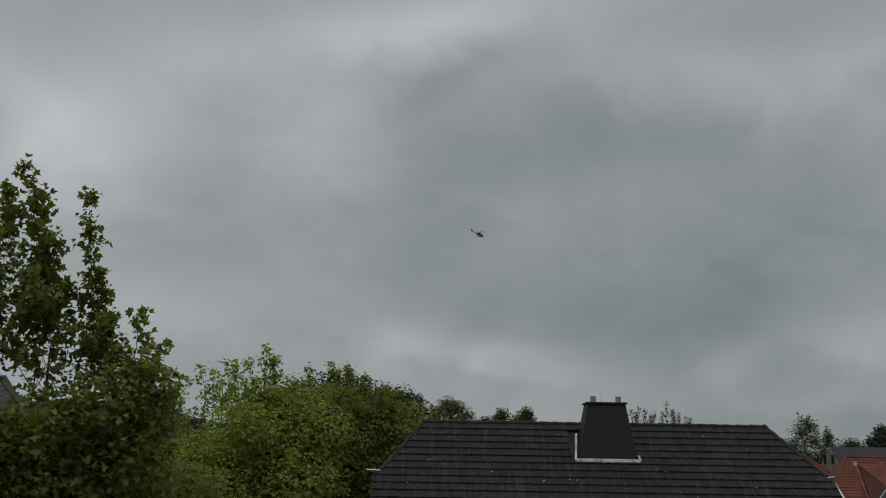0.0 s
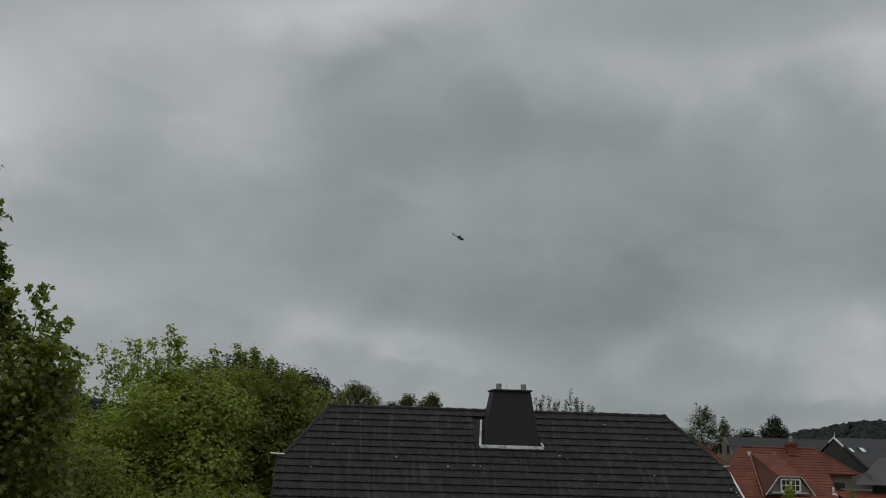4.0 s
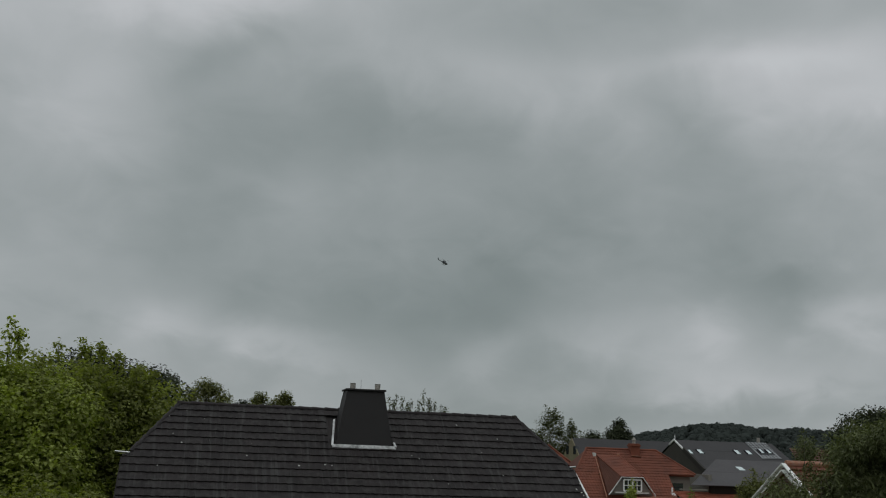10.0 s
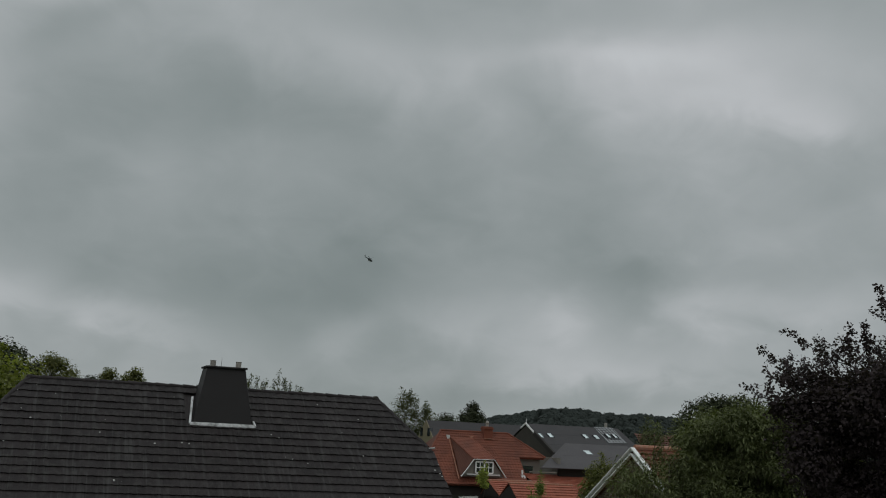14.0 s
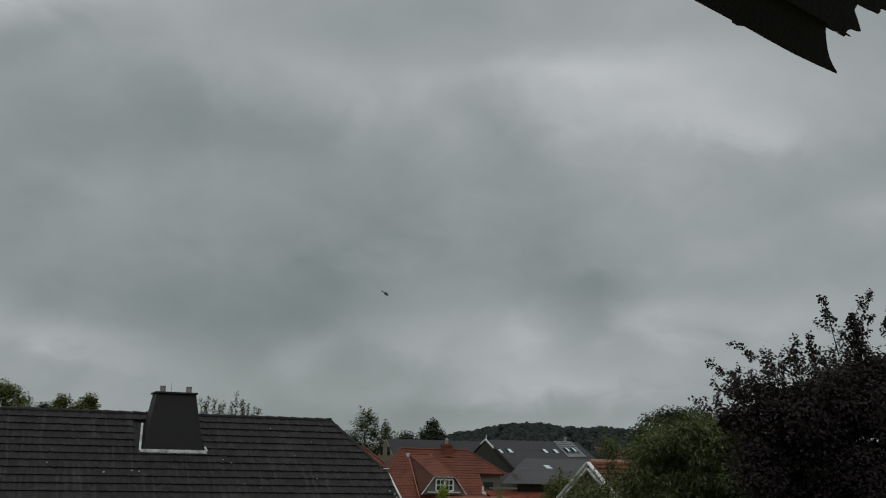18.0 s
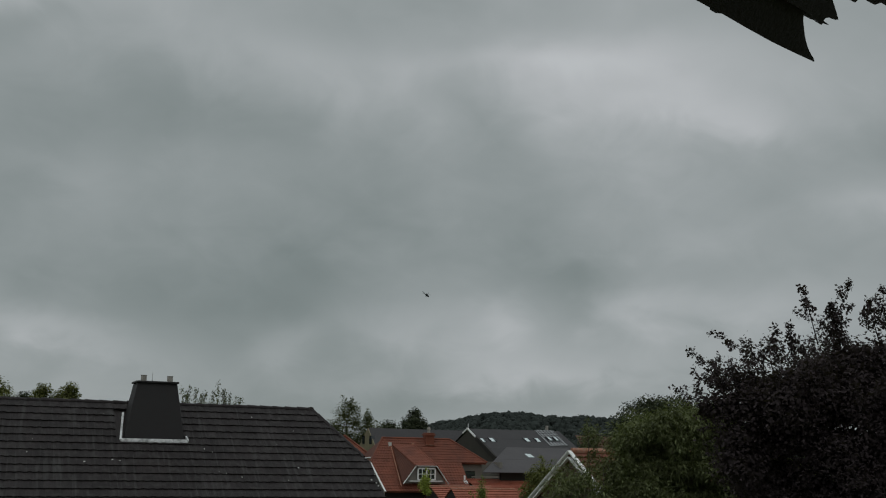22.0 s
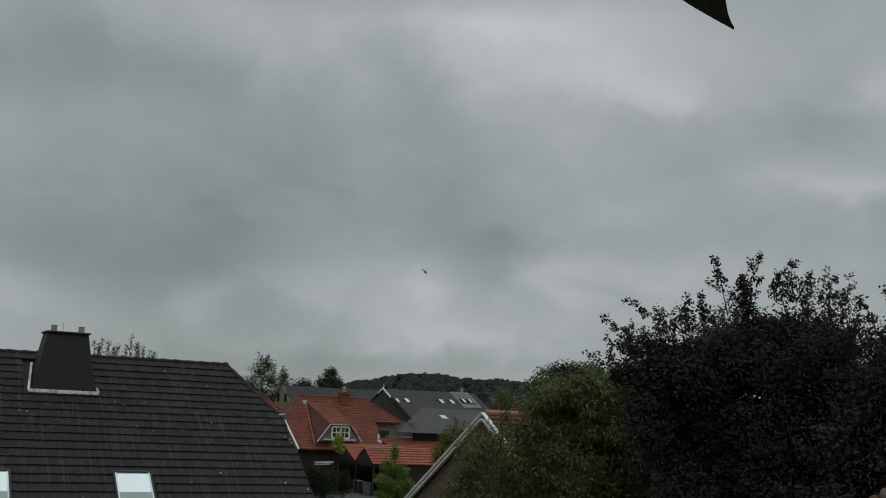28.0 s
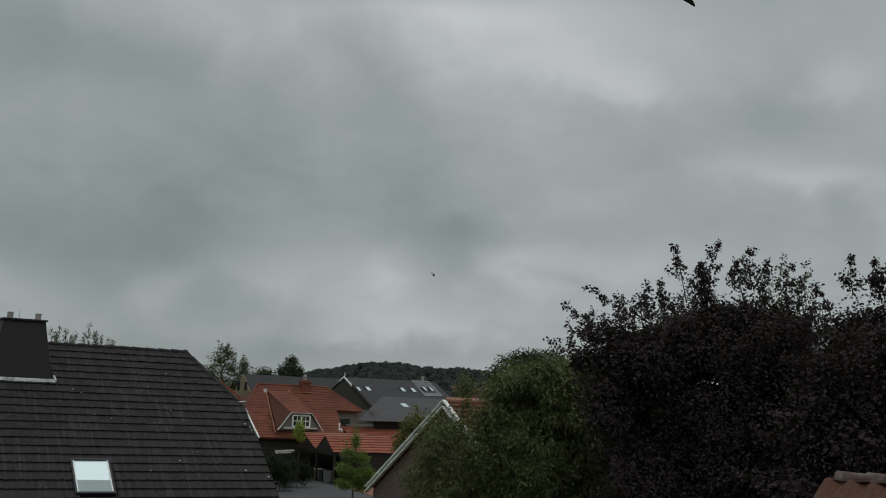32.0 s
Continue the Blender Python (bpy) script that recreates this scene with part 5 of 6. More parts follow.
    part("gable_wall", prism([(x0 + 0.2, ey, 0), (x0 + 0.2, 2 * ry - ey, 0), (x0 + 0.2, 2 * ry - ey, ez), (x0 + 0.2, ry, rz), (x0 + 0.2, ey, ez)], 0.3), M["ochre_wall"], far, "weathered ochre gable wall")
    for y in (120.65, 123.15):
        part("window", box(x0 - 0.17, y, 7.7, x0 + 0.22, y + 0.75, 8.65), M["dark_glass"], far)
    part("wall", box(x0 + 0.5, ey + 0.3, 0, x1, ey + 0.6, ez), M["cream"], far)
    grey = thing("house", (0, 0, 0), "grey-roofed house half hidden behind the maple", "house")
    course_roof("roof", (-31.5, 74.0, 12.6), (-29.6, 72.8, 12.6), (-27.4, 69.5, 9.0), (-33.5, 70.0, 9.0), M["smooth_sheet"], grey, course=0.5, lift=0.02)
    course_roof("roof", (-29.61, 72.8, 12.59), (-29.6, 72.81, 12.6), (-28.2, 76.0, 9.0), (-27.4, 69.5, 9.0), M["smooth_sheet"], grey, course=0.5, lift=0.02)
    part("wall", box(-33.0, 70.4, 0, -27.9, 75.5, 9.0), M["grey_wall"], grey)
    red = thing("house", (0, 0, 0), "far house with a dull red roof among trees", "house")
    course_roof("roof", (69.0, 118, 9.3), (84, 118, 9.3), (85, 112, 6.4), (67.5, 112, 6.4), M["dormer_tile"], red, course=0.6)
    part("wall", box(68.2, 112.5, 0, 84, 117, 6.4), M["grey_wall"], red)


build_barns()


def build_gable_house():
    """The house with white double barge boards, gable end on."""
    X, ay, az = 20.1, 34.45, 7.4
    half, drop = 6.1, 3.65
    house = thing("house", (0, 0, 0), "brick house with a red tiled roof and white double barge boards", "house")
    for s in (1, -1):
        e = ay + s * half
        course_roof("roof", (X - 0.1, ay, az), (X + 7, ay, az), (X + 7, e, az - drop), (X - 0.1, e, az - drop), M["red_tile"], house, tile=0.3, label="slope of red clay tiles")
        for k, (off, w) in enumerate(((0.02, 0.15), (-0.2, 0.13))):
            part("barge_board", beam((X - 0.2 - 0.01 * k, ay, az + 0.05 + off), (X - 0.2 - 0.01 * k, e, az - drop + 0.05 + off), 0.05, w, up=(1, 0, 0)), M["white"], house, "weathered white barge board")
        for k in range(3):
            f = (0.32, 0.58, 0.85)[k]
            p = Vector((X - 0.22, ay + s * half * f, az - drop * f - 0.04))
            part("board_joint", beam(p - Vector((0, 0, 0.16)), p + Vector((0, 0, 0.14)), 0.04, 0.16), M["grey_wall"], house)
    v, f = tube([(X - 0.1, ay, az + 0.08), (X + 7, ay, az + 0.08)], [0.11, 0.11], 8)
    mesh_part("ridge_tiles", v, f, M["ridge_tile"], house)
    part("gable_wall", prism([(X + 0.25, ay - half + 0.4, 0), (X + 0.25, ay + half - 0.4, 0), (X + 0.25, ay + half - 0.4, az - drop), (X + 0.25, ay, az - 0.2), (X + 0.25, ay - half + 0.4, az - drop)], 0.3), BRICKWORK, house, "dark red brick gable wall")
    part("wall", box(X + 0.5, ay - half + 0.4, 0, X + 6.8, ay - half + 0.7, az - drop), BRICKWORK, house)
    # low lean-to in front of the gable
    course_roof("lean_to_roof", (X + 0.1, ay - half + 0.5, 3.1), (X + 0.1, ay + 1.5, 3.1), (X - 2.6, ay + 1.5, 2.2), (X - 2.6, ay - half + 0.5, 2.2), M["red_tile"], house, tile=0.3)
    part("lean_to_wall", box(X - 2.4, ay - half + 0.7, 0, X + 0.1, ay + 1.3, 2.2), BRICKWORK, house)


def brickwork():
    m = material("dark_brickwork", (0.12, 0.06, 0.05), 0.85, 0.3, 2, 30, 0.2)
    nt = m.node_tree
    b = nt.nodes["Principled BSDF"]
    br = nt.nodes.new("ShaderNodeTexBrick")
    tc = nt.nodes.new("ShaderNodeTexCoord")
    sp, cb, ad = nt.nodes.new("ShaderNodeSeparateXYZ"), nt.nodes.new("ShaderNodeCombineXYZ"), nt.nodes.new("ShaderNodeMath")
    nt.links.new(tc.outputs["Object"], sp.inputs[0])
    nt.links.new(sp.outputs[0], ad.inputs[0])
    nt.links.new(sp.outputs[1], ad.inputs[1])
    nt.links.new(ad.outputs[0], cb.inputs[0])
    nt.links.new(sp.outputs[2], cb.inputs[1])
    nt.links.new(cb.outputs[0], br.inputs["Vector"])
    br.inputs["Color1"].default_value, br.inputs["Color2"].default_value = (0.08, 0.04, 0.032, 1), (0.13, 0.06, 0.046, 1)
    br.inputs["Mortar"].default_value = (0.17, 0.155, 0.14, 1)
    br.inputs["Scale"].default_value, br.inputs["Mortar Size"].default_value = 1.0, 0.014
    br.inputs["Brick Width"].default_value, br.inputs["Row Height"].default_value = 0.25, 0.083
    nt.links.new(br.outputs["Color"], b.inputs["Base Color"])
    return m


BRICKWORK = brickwork()
build_gable_house()


# ---- own house: eave over the window, wall behind, low wing ----
def build_own_house():
    along, up = Vector((0.9394, 0.3427, 0)), radians(50)
    rise = Vector((0.3427 * math.cos(up), -0.9394 * math.cos(up), math.sin(up)))
    out = along.cross(rise).normalized()
    k = 1.3
    eye = Vector((0, 0, 7.5))
    corner = eye + (Vector((1.596, 1.7255, 8.355)) - eye) * k + Vector((0.006, -0.0026, -0.0066))
    house = thing("own_house_roof", corner, "dark underside of a tiled roof corner with jagged verge tiles", "roof")

    def at(e, s, o=0.0):
        return along * e + rise * s + out * o

    # one verge tile a course, each with its own broken or hollow end: (along the eave, up the slope)
    def verge_tile(ends, deep, back, off):
        line = [(-7.0, ends[0][1]), *ends, (back, deep), (-7.0, deep)]
        bm = bmesh.new()

        low = [bm.verts.new(at(e, q, off)) for e, q in line]
        top = [bm.verts.new(at(e, q, off - 0.02)) for e, q in line]
        bm.faces.new(low), bm.faces.new(top[::-1])
        n = len(line)
        for i in range(n):
            bm.faces.new((low[i], top[i], top[(i + 1) % n], low[(i + 1) % n]))
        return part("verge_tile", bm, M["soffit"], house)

    verge_tile(((-0.70, -0.002), (-0.5, -0.004), (-0.495, -0.009), (-0.47, -0.003), (-0.36, -0.006), (-0.22, -0.008), (-0.1, -0.006), (0.003, -0.003), (-0.001, 0.002), (-0.012, 0.006), (-0.024, 0.009), (-0.044, 0.016),
                (-0.066, 0.025), (-0.089, 0.037), (-0.112, 0.051), (-0.135, 0.067), (-0.151, 0.079), (-0.163, 0.091)), 0.19, -0.17, 0.0)
    verge_tile(((-0.3, 0.06), (-0.156, 0.092), (-0.135, 0.0905), (-0.115, 0.091), (-0.1, 0.096), (-0.089, 0.095), (-0.076, 0.093), (-0.06, 0.092), (-0.057, 0.098), (-0.042, 0.099), (-0.028, 0.102), (-0.045, 0.1035), (-0.062, 0.104),
                (-0.061, 0.112), (-0.05, 0.118), (-0.038, 0.119), (-0.016, 0.1215), (-0.003, 0.1265), (-0.028, 0.139), (-0.056, 0.152), (-0.078, 0.161), (-0.087, 0.166)), 0.28, -0.1, -0.004)
    verge_tile(((-0.3, 0.12), (-0.088, 0.167), (-0.081, 0.177), (-0.086, 0.184), (-0.06, 0.182), (-0.029, 0.183), (0.004, 0.186), (0.028, 0.187), (0.032, 0.197), (0.02, 0.205)), 0.36, 0.0, -0.008)
    verge_tile(((-0.3, 0.17), (0.0, 0.196), (0.043, 0.205), (0.088, 0.209), (0.125, 0.21), (0.148, 0.225), (0.183, 0.226), (0.22, 0.227), (0.25, 0.253), (0.276, 0.277)), 0.46, 0.2, -0.012)
    for i in range(1, 6):
        verge_tile(((-0.3, 0.3 + 0.12 * i), (0.2, 0.3 + 0.12 * i), (0.12, 0.38 + 0.12 * i)), 0.5 + 0.12 * i, 0.05, -0.016 - 0.004 * i)
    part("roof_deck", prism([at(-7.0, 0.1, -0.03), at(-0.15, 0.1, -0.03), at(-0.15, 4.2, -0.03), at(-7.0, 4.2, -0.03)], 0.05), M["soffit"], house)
    # outer wall of the own house behind the window place
    n = Vector((-0.3427, 0.9394, 0))
    base = Vector((0, 0, 0)) - n * 0.55
    a, b = base - along * 5.0, base + along * 1.55
    bm = bmesh.new()
    quad = [a, b, b - n * 0.35, a - n * 0.35]
    lo = [bm.verts.new(p) for p in quad]
    hi = [bm.verts.new(p + Vector((0, 0, 10.2))) for p in quad]
    bm.faces.new(lo), bm.faces.new(hi)
    for i in range(4):
        bm.faces.new((lo[i], lo[(i + 1) % 4], hi[(i + 1) % 4], hi[i]))
    tagged(part("wall_south", bm, M["cream"]), "cream rendered outer wall of the own house", "wall", kind="structure")
    # low wing with a tiled ridge
    wing = thing("house_wing", (9.8, 8.14, -0.08), "low wing with an old red tiled roof and mossy ridge tiles", "house wing", turn=13)
    course_roof("roof", (0, -7, 6.86), (0, 0, 6.86), (-3.2, 0.25, 4.1), (-3.2, -7, 4.1), M["old_tile"], wing, tile=0.24, ragged=0.006)
    course_roof("roof", (0, -7, 6.86), (0, 0, 6.86), (3.2, 0.25, 4.1), (3.2, -7, 4.1), M["old_tile"], wing, tile=0.24, ragged=0.006)
    part("wall", box(-2.8, -6.8, 0.06, 2.8, -0.2, 4.3), M["cream"], wing)
    # pantiles of the slope beside the ridge
    v, f = [], []
    for i in range(7):
        w = 0.27 * i / 6
        lift = 0.03 * math.sin(2 * math.pi * i / 6) + 0.05
        v += [(0.0, w, lift), (0.4, w, lift + 0.03), (0.4, w, lift + 0.005)]
    for i in range(6):
        a = i * 3
        f += [(a, a + 1, a + 4, a + 3), (a + 1, a + 2, a + 5, a + 4)]
    pantile = bpy.data.meshes.new("roof_tile")
    pantile.from_pydata(v, [], f)
    pantile.materials.append(M["old_tile"])
    tilt = Matrix(((-0.757, 0, -0.653), (0, -1, 0), (-0.653, 0, 0.757))).to_4x4()
    rng = random.Random(5)
    for row in range(9):
        for col in range(18):
            ob = link("roof_tile", pantile, None, wing)
            spot = Vector((0, 0.2 - 0.25 * col, 6.86)) + Vector((-0.757, 0, -0.653)) * (0.06 + 0.33 * row)
            ob.matrix_basis = Matrix.Translation(spot) @ tilt @ pose(0, 0, rng.uniform(-0.004, 0.004), 0, 0, rng.uniform(-0.8, 0.8))
    for i in range(14):
        y = 0.08 - i * 0.34
        v, f = [], []
        for yy, rad in ((y, 0.115), (y - 0.37, 0.1)):
            for j in range(9):
                t = math.pi * j / 8
                v.append((math.cos(t) * rad, yy, 6.86 + math.sin(t) * rad * 0.85 + 0.01 * math.sin(i * 2.1)))
        v += [(x * 0.85, yy, z - 0.02) for x, yy, z in v[:9]]
        for j in range(8):
            f += [(j, j + 1, 10 + j, 9 + j), (j, 18 + j, 19 + j, j + 1)]
        mesh_part("ridge_tile", v, f, M["old_ridge"], wing)
    part("gable_wall", prism([(-2.8, -0.2, 4.2), (2.8, -0.2, 4.2), (0, -0.2, 6.75)], 0.2), M["cream"], wing)


build_own_house()


# ---- gardens, yard and smaller planting ----
def build_gardens():
    yard = prism([(22, 60, 0.03), (36, 62, 0.03), (38.6, 85, 0.03), (38.6, 92, 0.03), (33, 92, 0.03), (27, 80, 0.03)], 0.05)
    tagged(part("road", yard, M["asphalt"]), "grey asphalt yard in front of the carport", "yard", kind="structure")
    tagged(part("pavement", prism([(36, 66, 0.06), (46, 66, 0.06), (47, 84, 0.06), (38.7, 84, 0.06)], 0.08), M["paving"]), "red brick paving beside the yard", "paving", kind="structure")

    def shrub(name, az, far, clumps, count, size, mat, label, cat="shrub", seed=1, shape="oval", group="", trunk=0.06, sprigs=(), limbs=True, droop=0.25):
        return tree(name, bearing(az, far), clumps, count, size, shape, M[mat], label, cat, trunk=trunk, seed=seed, group=group, sprigs=sprigs, shell=0.8, droop=droop)

    shrub("young_tree", 25.45, 79, [(0.072, 0, 4.3, 0.338, 0.5, 0.7), (-0.432, 0, 3.4, 0.6, 0.7, 0.5), (0.504, 0, 3.1, 0.675, 0.8, 0.5), (-0.792, 0, 2.4, 0.675, 0.8, 0.5), (1.008, 0, 2.1, 0.75, 0.8, 0.5), (0, 0, 2, 0.9, 1, 0.5), (-0.648, 0, 1.3, 0.675, 0.9, 0.5), (0.72, 0, 1.2, 0.675, 0.9, 0.5)],
          9000, 0.11, "young_leaf", "young light green garden tree before the carport", "tree", 41, trunk=0.07, sprigs=((0, 0, 4.6, 0.05, 0, 5.5, 110), (-0.6, 0, 3.6, -0.8, 0, 4.4, 60)))
    shrub("shrub", 22.55, 88, [(0, 0, 4.9, 0.35, 0.4, 0.4), (-0.15, 0, 4.4, 0.45, 0.4, 0.45), (0.15, 0, 4.0, 0.3, 0.4, 0.3)], 1000, 0.14, "lime_leaf", "narrow yellowish green shrub before the red house", seed=42, trunk=0.02, sprigs=((0, 0, 5.0, 0.05, 0, 5.8, 60),))
    shrub("hedge", 20.7, 85, [(-1.2, 0, 2.0, 1.0, 1, 1.6), (-0.2, 0, 1.9, 0.9, 1, 1.6), (0.9, 0, 1.6, 1.0, 1, 1.5), (1.9, 0, 1.4, 0.9, 1, 1.3), (-2.2, 0, 2.1, 1.0, 1, 1.6)], 14000, 0.11, "hedge_leaf", "dark green clipped hedge beside the yard", "hedge", 43)
    shrub("hedge", 21.9, 89, [(-1.0, 0, 1.3, 1.0, 0.8, 1.2), (0.4, 0, 1.3, 1.0, 0.8, 1.2), (1.6, 0, 1.2, 0.9, 0.8, 1.1)], 8000, 0.11, "hedge_leaf", "dark hedge before the red house", "hedge", 47)
    shrub("shrub", 28.9, 60, [(-0.3, 0, 6.0, 0.9, 1, 0.8), (0.8, 0, 5.9, 0.8, 1, 0.8), (-0.9, 0, 5.1, 0.8, 1, 0.8), (0.7, 0, 4.5, 1.0, 1, 1.1), (0, 0, 3.0, 1.5, 1.2, 1.5), (0, 0, 1.5, 1.5, 1.2, 1.3)], 14000, 0.12, "oak_leaf", "rounded green tree between the barns", "tree", 44, trunk=0.12, sprigs=((-0.3, 0, 6.4, -0.35, 0, 7.1, 100), (-0.8, 0, 5.6, -1.1, 0, 6.2, 80)))
    shrub("shrub", 26.9, 46, [(-1.1, 0, 1.9, 0.9, 0.9, 0.9), (0.3, 0, 1.7, 1.1, 0.9, 0.9), (1.5, 0, 2.0, 0.9, 0.9, 1.1)], 9000, 0.1, "oak_leaf", "low green garden shrubs before the brick gable", seed=45)


build_gardens()


def build_garden_frame():
    fr = thing("garden_frame", (34.9, 89.5, 0), "white-painted timber garden frame beside the hedge", "garden frame")
    part("rail", beam((0, 0, 2.5), (1.6, -0.6, 2.6), 0.08, 0.14), M["worn_white"], fr)
    part("rail", beam((0.1, 0.4, 2.3), (1.5, -0.2, 2.4), 0.06, 0.1), M["worn_white"], fr)
    for x, y in ((0.03, 0), (1.55, -0.58)):
        part("post", box(x - 0.05, y - 0.05, 0, x + 0.05, y + 0.05, 2.5), M["dark_wood"], fr)


build_garden_frame()


# ---- far trees and woods ----
def build_far():
    g = "trees behind the houses"

    def far_tree(az, far, clumps, count, size, label, seed, sprigs=(), mat="far_leaf", trunk=0.2, shell=0.9, core=0.0):
        clumps = [(x * 1.1, y, z, a * 1.2, b * 1.2, c * 1.08) for x, y, z, a, b, c in clumps]
        count = int(count * 1.6)
        tree("far_tree", bearing(az, far), clumps, count, size, "oval", M[mat], label, "tree", trunk=trunk, seed=seed, group=g, sprigs=sprigs, shell=shell, core=core, scatter=0.35)

    far_tree(0.3, 150, random_clumps(51, 26, 3.4, 2.5, 6, 15.3, 0.9, 1.4, 0.5), 11000, 0.3, "rounded green tree above the grey ridge", 51, mat="oak_leaf")
    far_tree(2.4, 150, random_clumps(52, 10, 2.2, 2.0, 6, 13.2, 0.8, 1.2, 0.6), 5000, 0.3, "low green tree above the grey ridge", 52)
    far_tree(3.2, 150, random_clumps(53, 16, 2.4, 2.0, 6, 14.0, 0.8, 1.2, 0.4), 8000, 0.3, "green tree top above the grey ridge", 53, mat="oak_leaf")
    far_tree(4.4, 150, random_clumps(54, 16, 1.7, 2.0, 6, 14.4, 0.7, 1.1, 0.4), 6500, 0.3, "green tree top above the grey ridge", 54, mat="oak_leaf")
    twigs = [(x, 0, 10.5, x + dx, 0, z + 0.7, 240) for x, dx, z in ((-3.6, -0.3, 13.6), (-3.2, 0.1, 13.2), (-2.9, 0.1, 14.0), (-2.2, 0.2, 13.7), (-1.4, 0.2, 13.0), (-0.6, -0.1, 13.2), (0.3, 0.1, 13.4), (0.9, 0.15, 14.8), (1.2, 0.3, 13.6), (1.7, 0.1, 13.7), (2.4, 0.1, 13.2), (3.1, 0.3, 12.9), (3.8, 0.3, 12.6))]
    far_tree(11.25, 148, random_clumps(55, 12, 3.6, 1.6, 5, 12.0, 0.9, 1.2, 0.0), 3600, 0.24, "open row of slender poplar tops", 55, twigs, mat="birch_leaf", trunk=0.3)
    far_tree(18.3, 140, [(-0.2, 0, 11.4, 1.2, 1, 1.4), (-1.3, 0, 9.8, 1.2, 1, 1.0), (1.2, 0, 10.4, 1.2, 1, 1.0), (0, 0, 8.8, 2.2, 1.5, 1.1), (-2.0, 0, 8.6, 1.0, 1, 0.9), (0.7, 0, 12.3, 0.9, 0.8, 0.8), (0, 0, 6.5, 2.8, 1.8, 1.8), (1.2, 0, 7.6, 2.0, 1.5, 1.3)], 6400, 0.24, "slender birch with drooping open crown", 56, ((-0.3, 0, 12.0, -0.6, 0, 13.6, 90), (0.4, 0, 12.2, 0.7, 0, 13.4, 90), (1.2, 0, 10.8, 1.6, 0, 12.0, 60)), mat="birch_leaf")
    far_tree(19.45, 140, [(0, 0, 9.9, 0.9, 1, 1.2), (-0.3, 0, 8.6, 1.1, 1, 1.1), (0.8, 0, 8.8, 0.9, 1, 1.1), (0, 0, 11.0, 0.5, 0.6, 0.8), (0, 0, 6.5, 1.6, 1.6, 1.6)], 3000, 0.24, "slender birch with drooping open crown", 57, ((0, 0, 11.2, -0.1, 0, 12.1, 60), (0.9, 0, 9.5, 1.3, 0, 10.6, 50)), mat="birch_leaf")
    far_tree(17.35, 138, random_clumps(66, 14, 2.6, 2, 3, 8.6, 0.9, 1.4, 0.3), 6500, 0.24, "dark tree below the birches", 66, mat="hedge_leaf", core=0.3)
    far_tree(20.5, 165, random_clumps(58, 12, 2.2, 2, 5, 10.6, 0.9, 1.4, 0.5), 5000, 0.32, "rounded dark tree behind the roofs", 58, core=0.2)
    far_tree(21.85, 150, [(0, 0, 11.0, 1.2, 1.2, 1.2), (-0.7, 0, 9.6, 1.4, 1.2, 1.2), (0.9, 0, 9.4, 1.3, 1.2, 1.2), (0, 0, 7.8, 2.1, 1.6, 1.3), (0.2, 0, 12.1, 0.7, 0.8, 0.6), (0, 0, 6, 2.3, 1.6, 1.4), (-1.2, 0, 10.6, 0.5, 0.6, 0.5), (1.3, 0, 10.7, 0.5, 0.5, 0.5)], 6500, 0.28, "dense dark tree behind the red roof", 59, core=0.1)
    far_tree(22.9, 190, random_clumps(60, 12, 3.2, 2, 4, 9.3, 1.0, 1.5, 0.5), 4600, 0.35, "low dark tree behind the barns", 60, core=0.2)
    far_tree(31.1, 130, random_clumps(61, 12, 1.7, 2, 4, 9.6, 0.7, 1.1, 0.7), 3600, 0.24, "pointed tree behind the barns", 61, ((-0.3, 0, 9.5, -0.4, 0, 11.2, 80), (0.8, 0, 9.2, 0.9, 0, 10.5, 70)), mat="birch_leaf")
    far_tree(32.9, 150, random_clumps(62, 14, 3.0, 2, 4, 10.6, 1.0, 1.5, 0.5), 7000, 0.3, "rounded dark tree behind the barns", 62, core=0.1)
    tree("far_tree", bearing(35.0, 60), filled_clumps(63, ((-2.9, 8.9), (-2.5, 9.7), (-1.9, 10.25), (-0.5, 10.6), (0.9, 10.6), (1.8, 10.1), (2.6, 9.2)), 1.6, 0.5, 0.9, 2.5),
         45000, 0.13, "oval", M["far_leaf"], "rounded green tree beyond the thuja", "tree", trunk=0.2, seed=63, group=g, core=0.2, turn=-35.0, fringe=16, reach=0.3)
    far_tree(-20, 75, random_clumps(64, 16, 5, 3, 3, 9.0, 1.3, 2.0, 0.2), 18000, 0.2, "dark tree line beyond the maple", 64, mat="oak_leaf", core=0.2)
    far_tree(-15, 95, random_clumps(65, 16, 5, 3, 4, 10.2, 1.3, 2.0, 0.3), 15000, 0.24, "dark tree line beyond the maple", 65, mat="oak_leaf", core=0.2)
    # woods on the rises: one mass of many small clumps
    rng = np.random.default_rng(77)
    clumps = []
    for k in range(6500):
        az, far = rng.uniform(19, 44) if k % 4 else rng.uniform(-30, -8), rng.uniform(450, 700)
        p = bearing(az, far)
        z = relief(p.x, p.y)
        if z < 2.5 + 2.0 * rng.random():
            continue
        r = rng.uniform(1.3, 3.3) if k % 9 else rng.uniform(3.0, 4.4)
        clumps.append((p.x, p.y, z + 5.6 - r * 0.7 + rng.uniform(-1.2, 0.6), r, r, r * rng.uniform(0.9, 1.25)))
    bm = bmesh.new()
    bmesh.ops.create_icosphere(bm, subdivisions=2, radius=1.0)
    bm.verts.index_update()
    ball = np.array([v.co[:] for v in bm.verts])
    tri = np.array([[v.index for v in f.verts] for f in bm.faces])
    bm.free()
    c = np.asarray(clumps)
    bumps = 0.74 + 0.1 * rng.normal(size=(len(c), len(ball))).clip(-1.5, 1.5)
    verts = (c[:, None, :3] + c[:, None, 3:] * ball[None] * bumps[:, :, None]).reshape(-1, 3)
